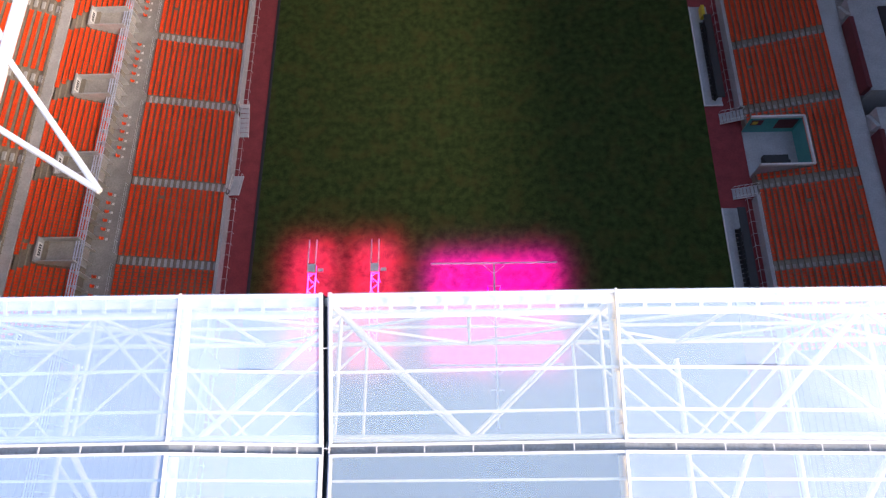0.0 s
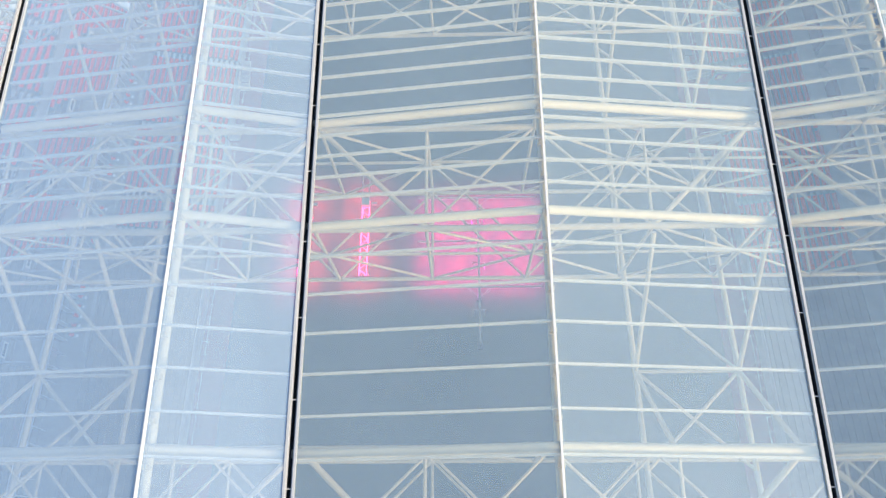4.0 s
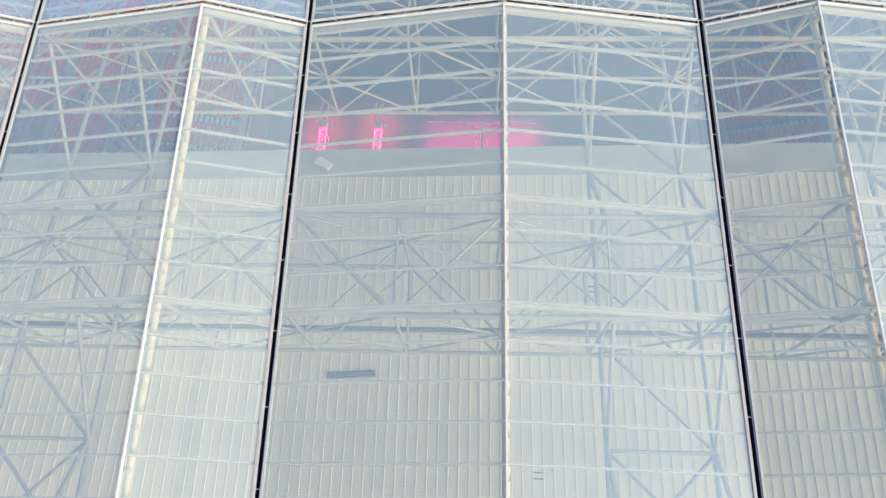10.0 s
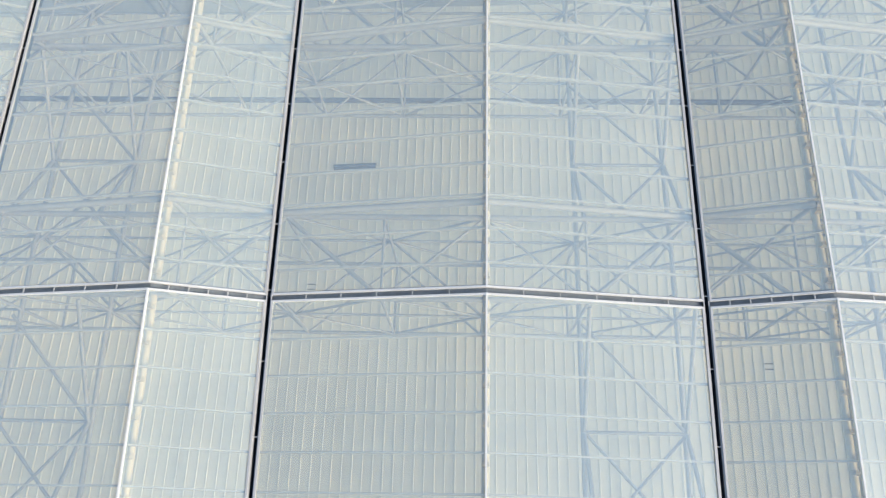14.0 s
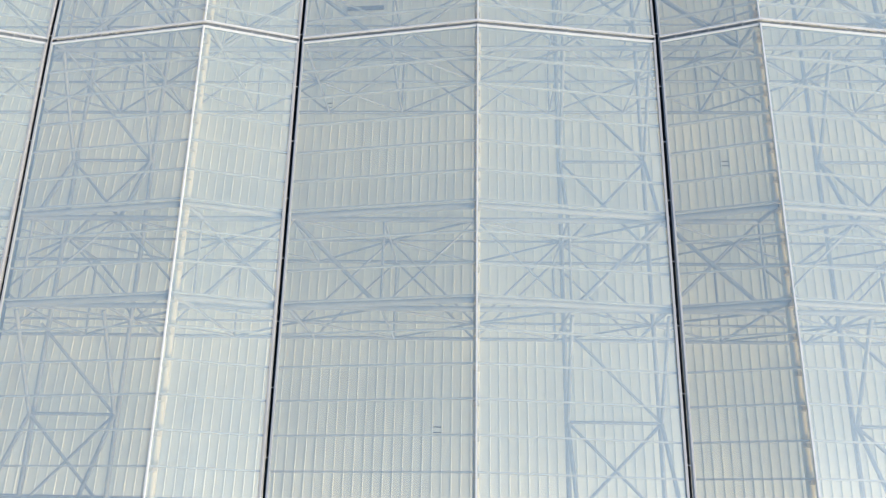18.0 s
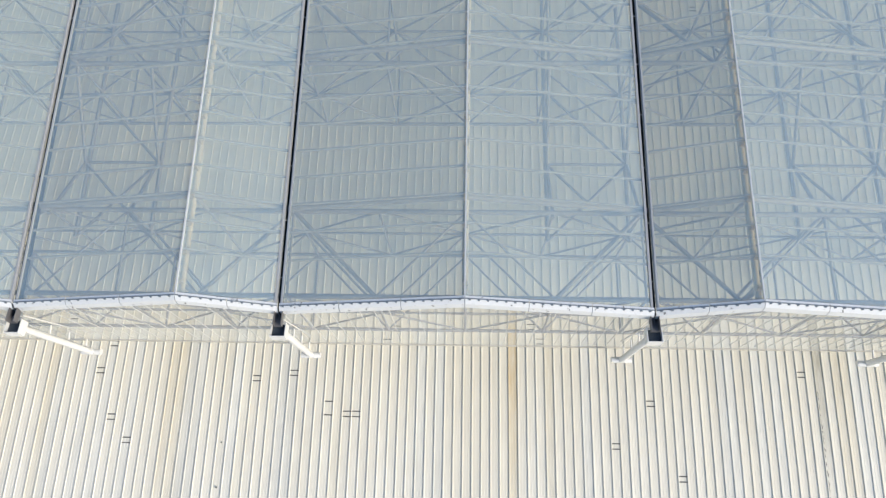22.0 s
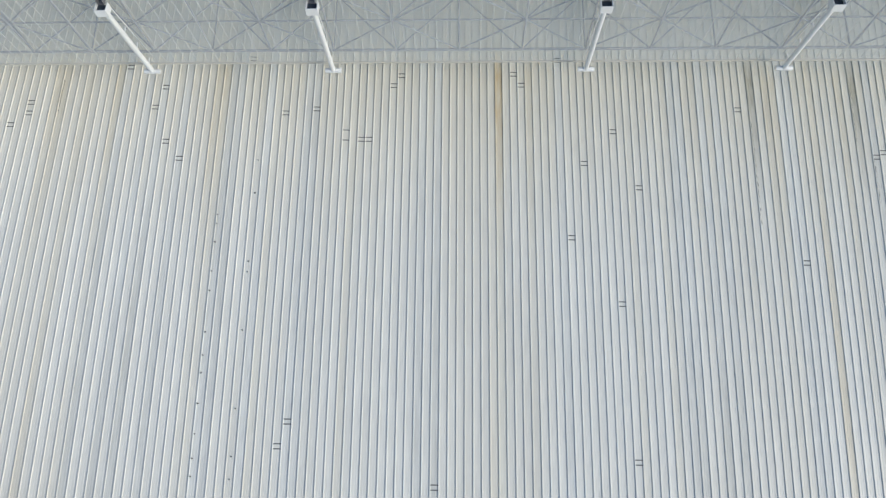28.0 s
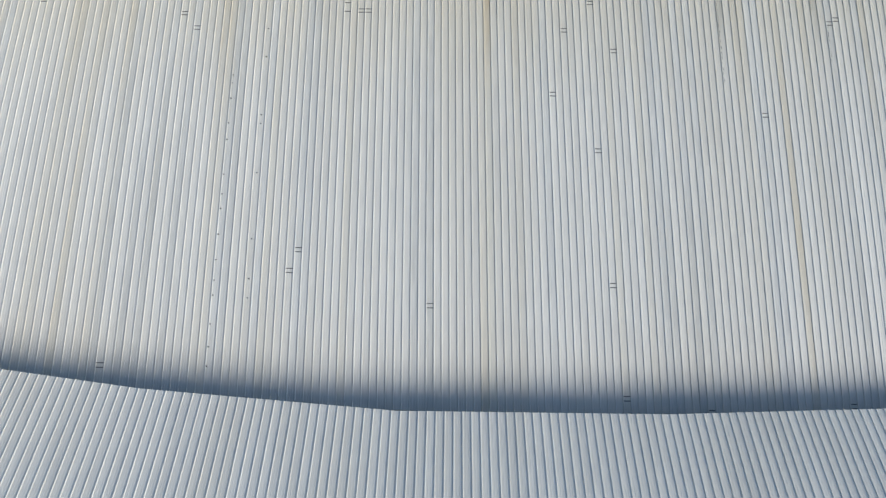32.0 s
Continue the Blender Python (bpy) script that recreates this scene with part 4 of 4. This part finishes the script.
tagged(new("concourse_east", mesh_of("concourse_east", boxbm(SX, -20, SZ - 0.4, SX + 2.9, 125, SZ), M_CONCL)), "pale shaded concrete walkway", "walkway", kind="structure")
parapet("parapet_east", 44.5, 44.0, ((-5, 45.4), (61.2, 112)), -1, 2.0)
gate_stair(44.6, 59.1, 60.9, -1, False)
gate_stair(44.6, 45.6, 47.3, -1, False)


def tunnel():
    root = thing("player_tunnel", "sunken tunnel mouth with teal painted walls", "tunnel")
    part("floor_slab", boxbm(44.4, 49.3, -0.05, 52.4, 57.6, 0.02), M_CONCL, root)
    far = part("side_wall", boxbm(44.4, 57.45, 0.02, 52.4, 57.65, 4.0), M_TEAL, root, "teal painted wall")
    part("side_wall", boxbm(44.4, 49.25, 0.02, 52.4, 49.45, 4.0), M_CONCL, root)
    part("back_wall", boxbm(52.3, 49.45, 0.02, 52.5, 57.45, 4.4), M_TEAL, root, "teal painted wall")
    for q in ((44.4, 57.65, 52.5, 57.65), (52.4, 49.3, 52.4, 57.65), (44.4, 49.3, 52.5, 49.3)):
        part("coping", beam_bm((q[0], q[1], 4.5), (q[2], q[3], 4.5), 0.3, 0.5), M_WHITE, root)
    part("flame_patch", boxbm(44.8, 57.40, 2.2, 46.6, 57.44, 3.6), M_MAROON, far)
    part("flame_patch", boxbm(45.0, 57.36, 2.5, 45.8, 57.39, 3.3), M_YELLOW, far)
    part("banner_patch", boxbm(48.8, 57.40, 1.2, 51.9, 57.44, 3.7), M_MAROON, far)
    return root


tunnel()
sofa = thing("covered_bench", "black covered bench in the tunnel mouth", "bench")
part("cover", boxbm(46.6, 51.4, 0.02, 50.4, 52.7, 1.1), M_BLACK, sofa)
part("back_cushion", boxbm(46.6, 51.2, 0.5, 50.4, 51.6, 1.5), M_BLACK, sofa)


def dugout(y0, y1, wrapped):
    root = thing("dugout", "white dugout base with a row of black seats", "dugout", group="dugouts")
    part("base", boxbm(39.15, y0, -0.05, 42.2, y1, 0.06), M_CONCL, root)
    part("kerb", boxbm(39.15, y0, 0.06, 39.35, y1, 0.2), M_WHITE, root)
    part("kerb", boxbm(39.35, y0, 0.06, 42.2, y0 + 0.15, 0.2), M_WHITE, root)
    part("canopy", boxbm(40.9, y0 + 0.6, 1.6, 42.1, y1 - (3 if wrapped else 0.6), 1.75), M_BLACK, root)
    n = 22
    for k in range(n):
        y = y0 + 0.9 + (y1 - y0 - 4.5) * k / n
        s = part("seat", boxbm(40.45, y, 0.45, 40.95, y + 0.55, 0.6), M_BLACK, root)
        part("seat_back", boxbm(40.95, y, 0.06, 41.1, y + 0.55, 1.25), M_BLACK, s)
    if wrapped:
        part("stacked_cover", boxbm(40.85, y1 - 2.8, 0.06, 41.4, y1 - 0.6, 1.3), M_YELLOW, root, "yellow folded cover")
    return root


dugout(62.5, 82.7, True)
dugout(24.0, 44.1, False)


# shaded boxes behind the right walkway
def service_block(y0, y1):
    root = thing("service_block", "pale shaded service block with a maroon banner wall", "building", group="service blocks")
    part("podium", boxbm(SX + 3.6, y0, 0, SX + 12, y1, SZ + 1.8), M_CONCL, root)
    part("banner", boxbm(SX + 2.9, y0 + 0.3, SZ, SX + 3.6, y1 - 4, SZ + 2.3), M_MAROON, root, "dark maroon banner")
    for k in range(8):
        part("step", boxbm(SX + 3.0, y1 - 3.2 + 0.36 * k, SZ, SX + 5.2, y1 - 2.84 + 0.36 * k, SZ + 1.7 - 0.2 * k), M_CONCL, root)
    # black slab on the podium stands in for a shaded opening
    part("opening_shade_slab", boxbm(SX + 8.0, y0 + 3, SZ + 1.8, SX + 9.4, y1 - 2, SZ + 2.1), M_BLACK, root)
    return root


service_block(60, 77.5)
service_block(38, 57)
# unseen walls, added to keep low sun and sky light off the pitch
tagged(new("shade_wall_east", mesh_of("shade_wall_east", boxbm(SX + 22, -20, 0, SX + 23, 125, 62), M_CONC)), "unseen concrete wall added to keep sun off the east stand", "wall", kind="structure")
tagged(new("shade_wall_west", mesh_of("shade_wall_west", boxbm(-101, -20, 0, -100, 125, 62), M_CONC)), "unseen concrete wall added to close the west side to light", "wall", kind="structure")
tagged(new("shade_wall_south", mesh_of("shade_wall_south", boxbm(-100, -21.5, 0, 80, -20.5, 62), M_CONC)), "unseen concrete wall added to keep light from the south end", "wall", kind="structure")
tagged(new("shade_wall_north", mesh_of("shade_wall_north", boxbm(-100, 125, 0, 80, 126, 62), M_CONC)), "unseen concrete wall added to keep light from the far end", "wall", kind="structure")
# unseen roofs, edges set by how much light reaches stands and turf
tagged(new("shade_roof_west", mesh_of("shade_roof_west", boxbm(-101, -15.45, 62.1, -34.5, 126, 63), M_FLASH)), "unseen side roof added to limit light on the west stand", "roof", kind="structure")
tagged(new("shade_roof_east", mesh_of("shade_roof_east", boxbm(28.8, -15.45, 62.1, 64, 126, 63), M_FLASH)), "unseen side roof added to shade the east stand", "roof", kind="structure")


# unseen roof over the far end, added to darken the bowl
tagged(new("shade_roof_north", mesh_of("shade_roof_north", boxbm(-34.5, 84, 62.1, 28.8, 126, 63), M_FLASH)), "unseen end roof added to shade the far stand", "roof", kind="structure")


# big white roof girder above the left stand
def girder():
    root = thing("roof_girder", "large white tubular girder carrying the roof", "girder")
    X, Z = -30.2, 61.0
    tube("main_chord", (X, 17.5, Z), (X + 0.4, 125, Z), 0.43, "white", root)
    tube("diagonal", (X, 28.4, Z), (-22.2, 18.4, 60.6), 0.21, "white", root)
    tube("diagonal", (X, 23.3, Z), (-22.2, 18.4, 60.6), 0.21, "white", root)
    for y in (29, 34, 39):
        tube("diagonal", (X, y, Z), (X - 4, y + 6, Z + 1), 0.21, "white", root)
    return root


girder()

# things lying on the metal roof below the film
bar = thing("steel_bar", "dark steel bar lying across the roof seams", "bar", at=(-2.8, -27.0, metal_z(-2.8, -27.0) + 0.085))
part("flange", boxbm(-1.05, -0.15, 0.0, 1.05, 0.15, 0.03), M_GREYDK, bar)
part("web", boxbm(-1.05, -0.03, 0.03, 1.05, 0.03, 0.16), M_GREYDK, bar)
bar.rotation_euler = (0, 0, radians(3.5))
crate = thing("roof_crate", "small white box tilted on the roof edge", "box", at=(-5.06, -16.4, metal_z(-5.06, -17.2) - 0.08))
part("body", boxbm(-0.42, -0.2, 0.0, 0.42, 0.2, 0.16), M_WHITE, crate)
part("lid", boxbm(-0.44, -0.22, 0.16, 0.44, 0.22, 0.2), M_WHITE, crate)
crate.rotation_euler = (0, 0, radians(-32))
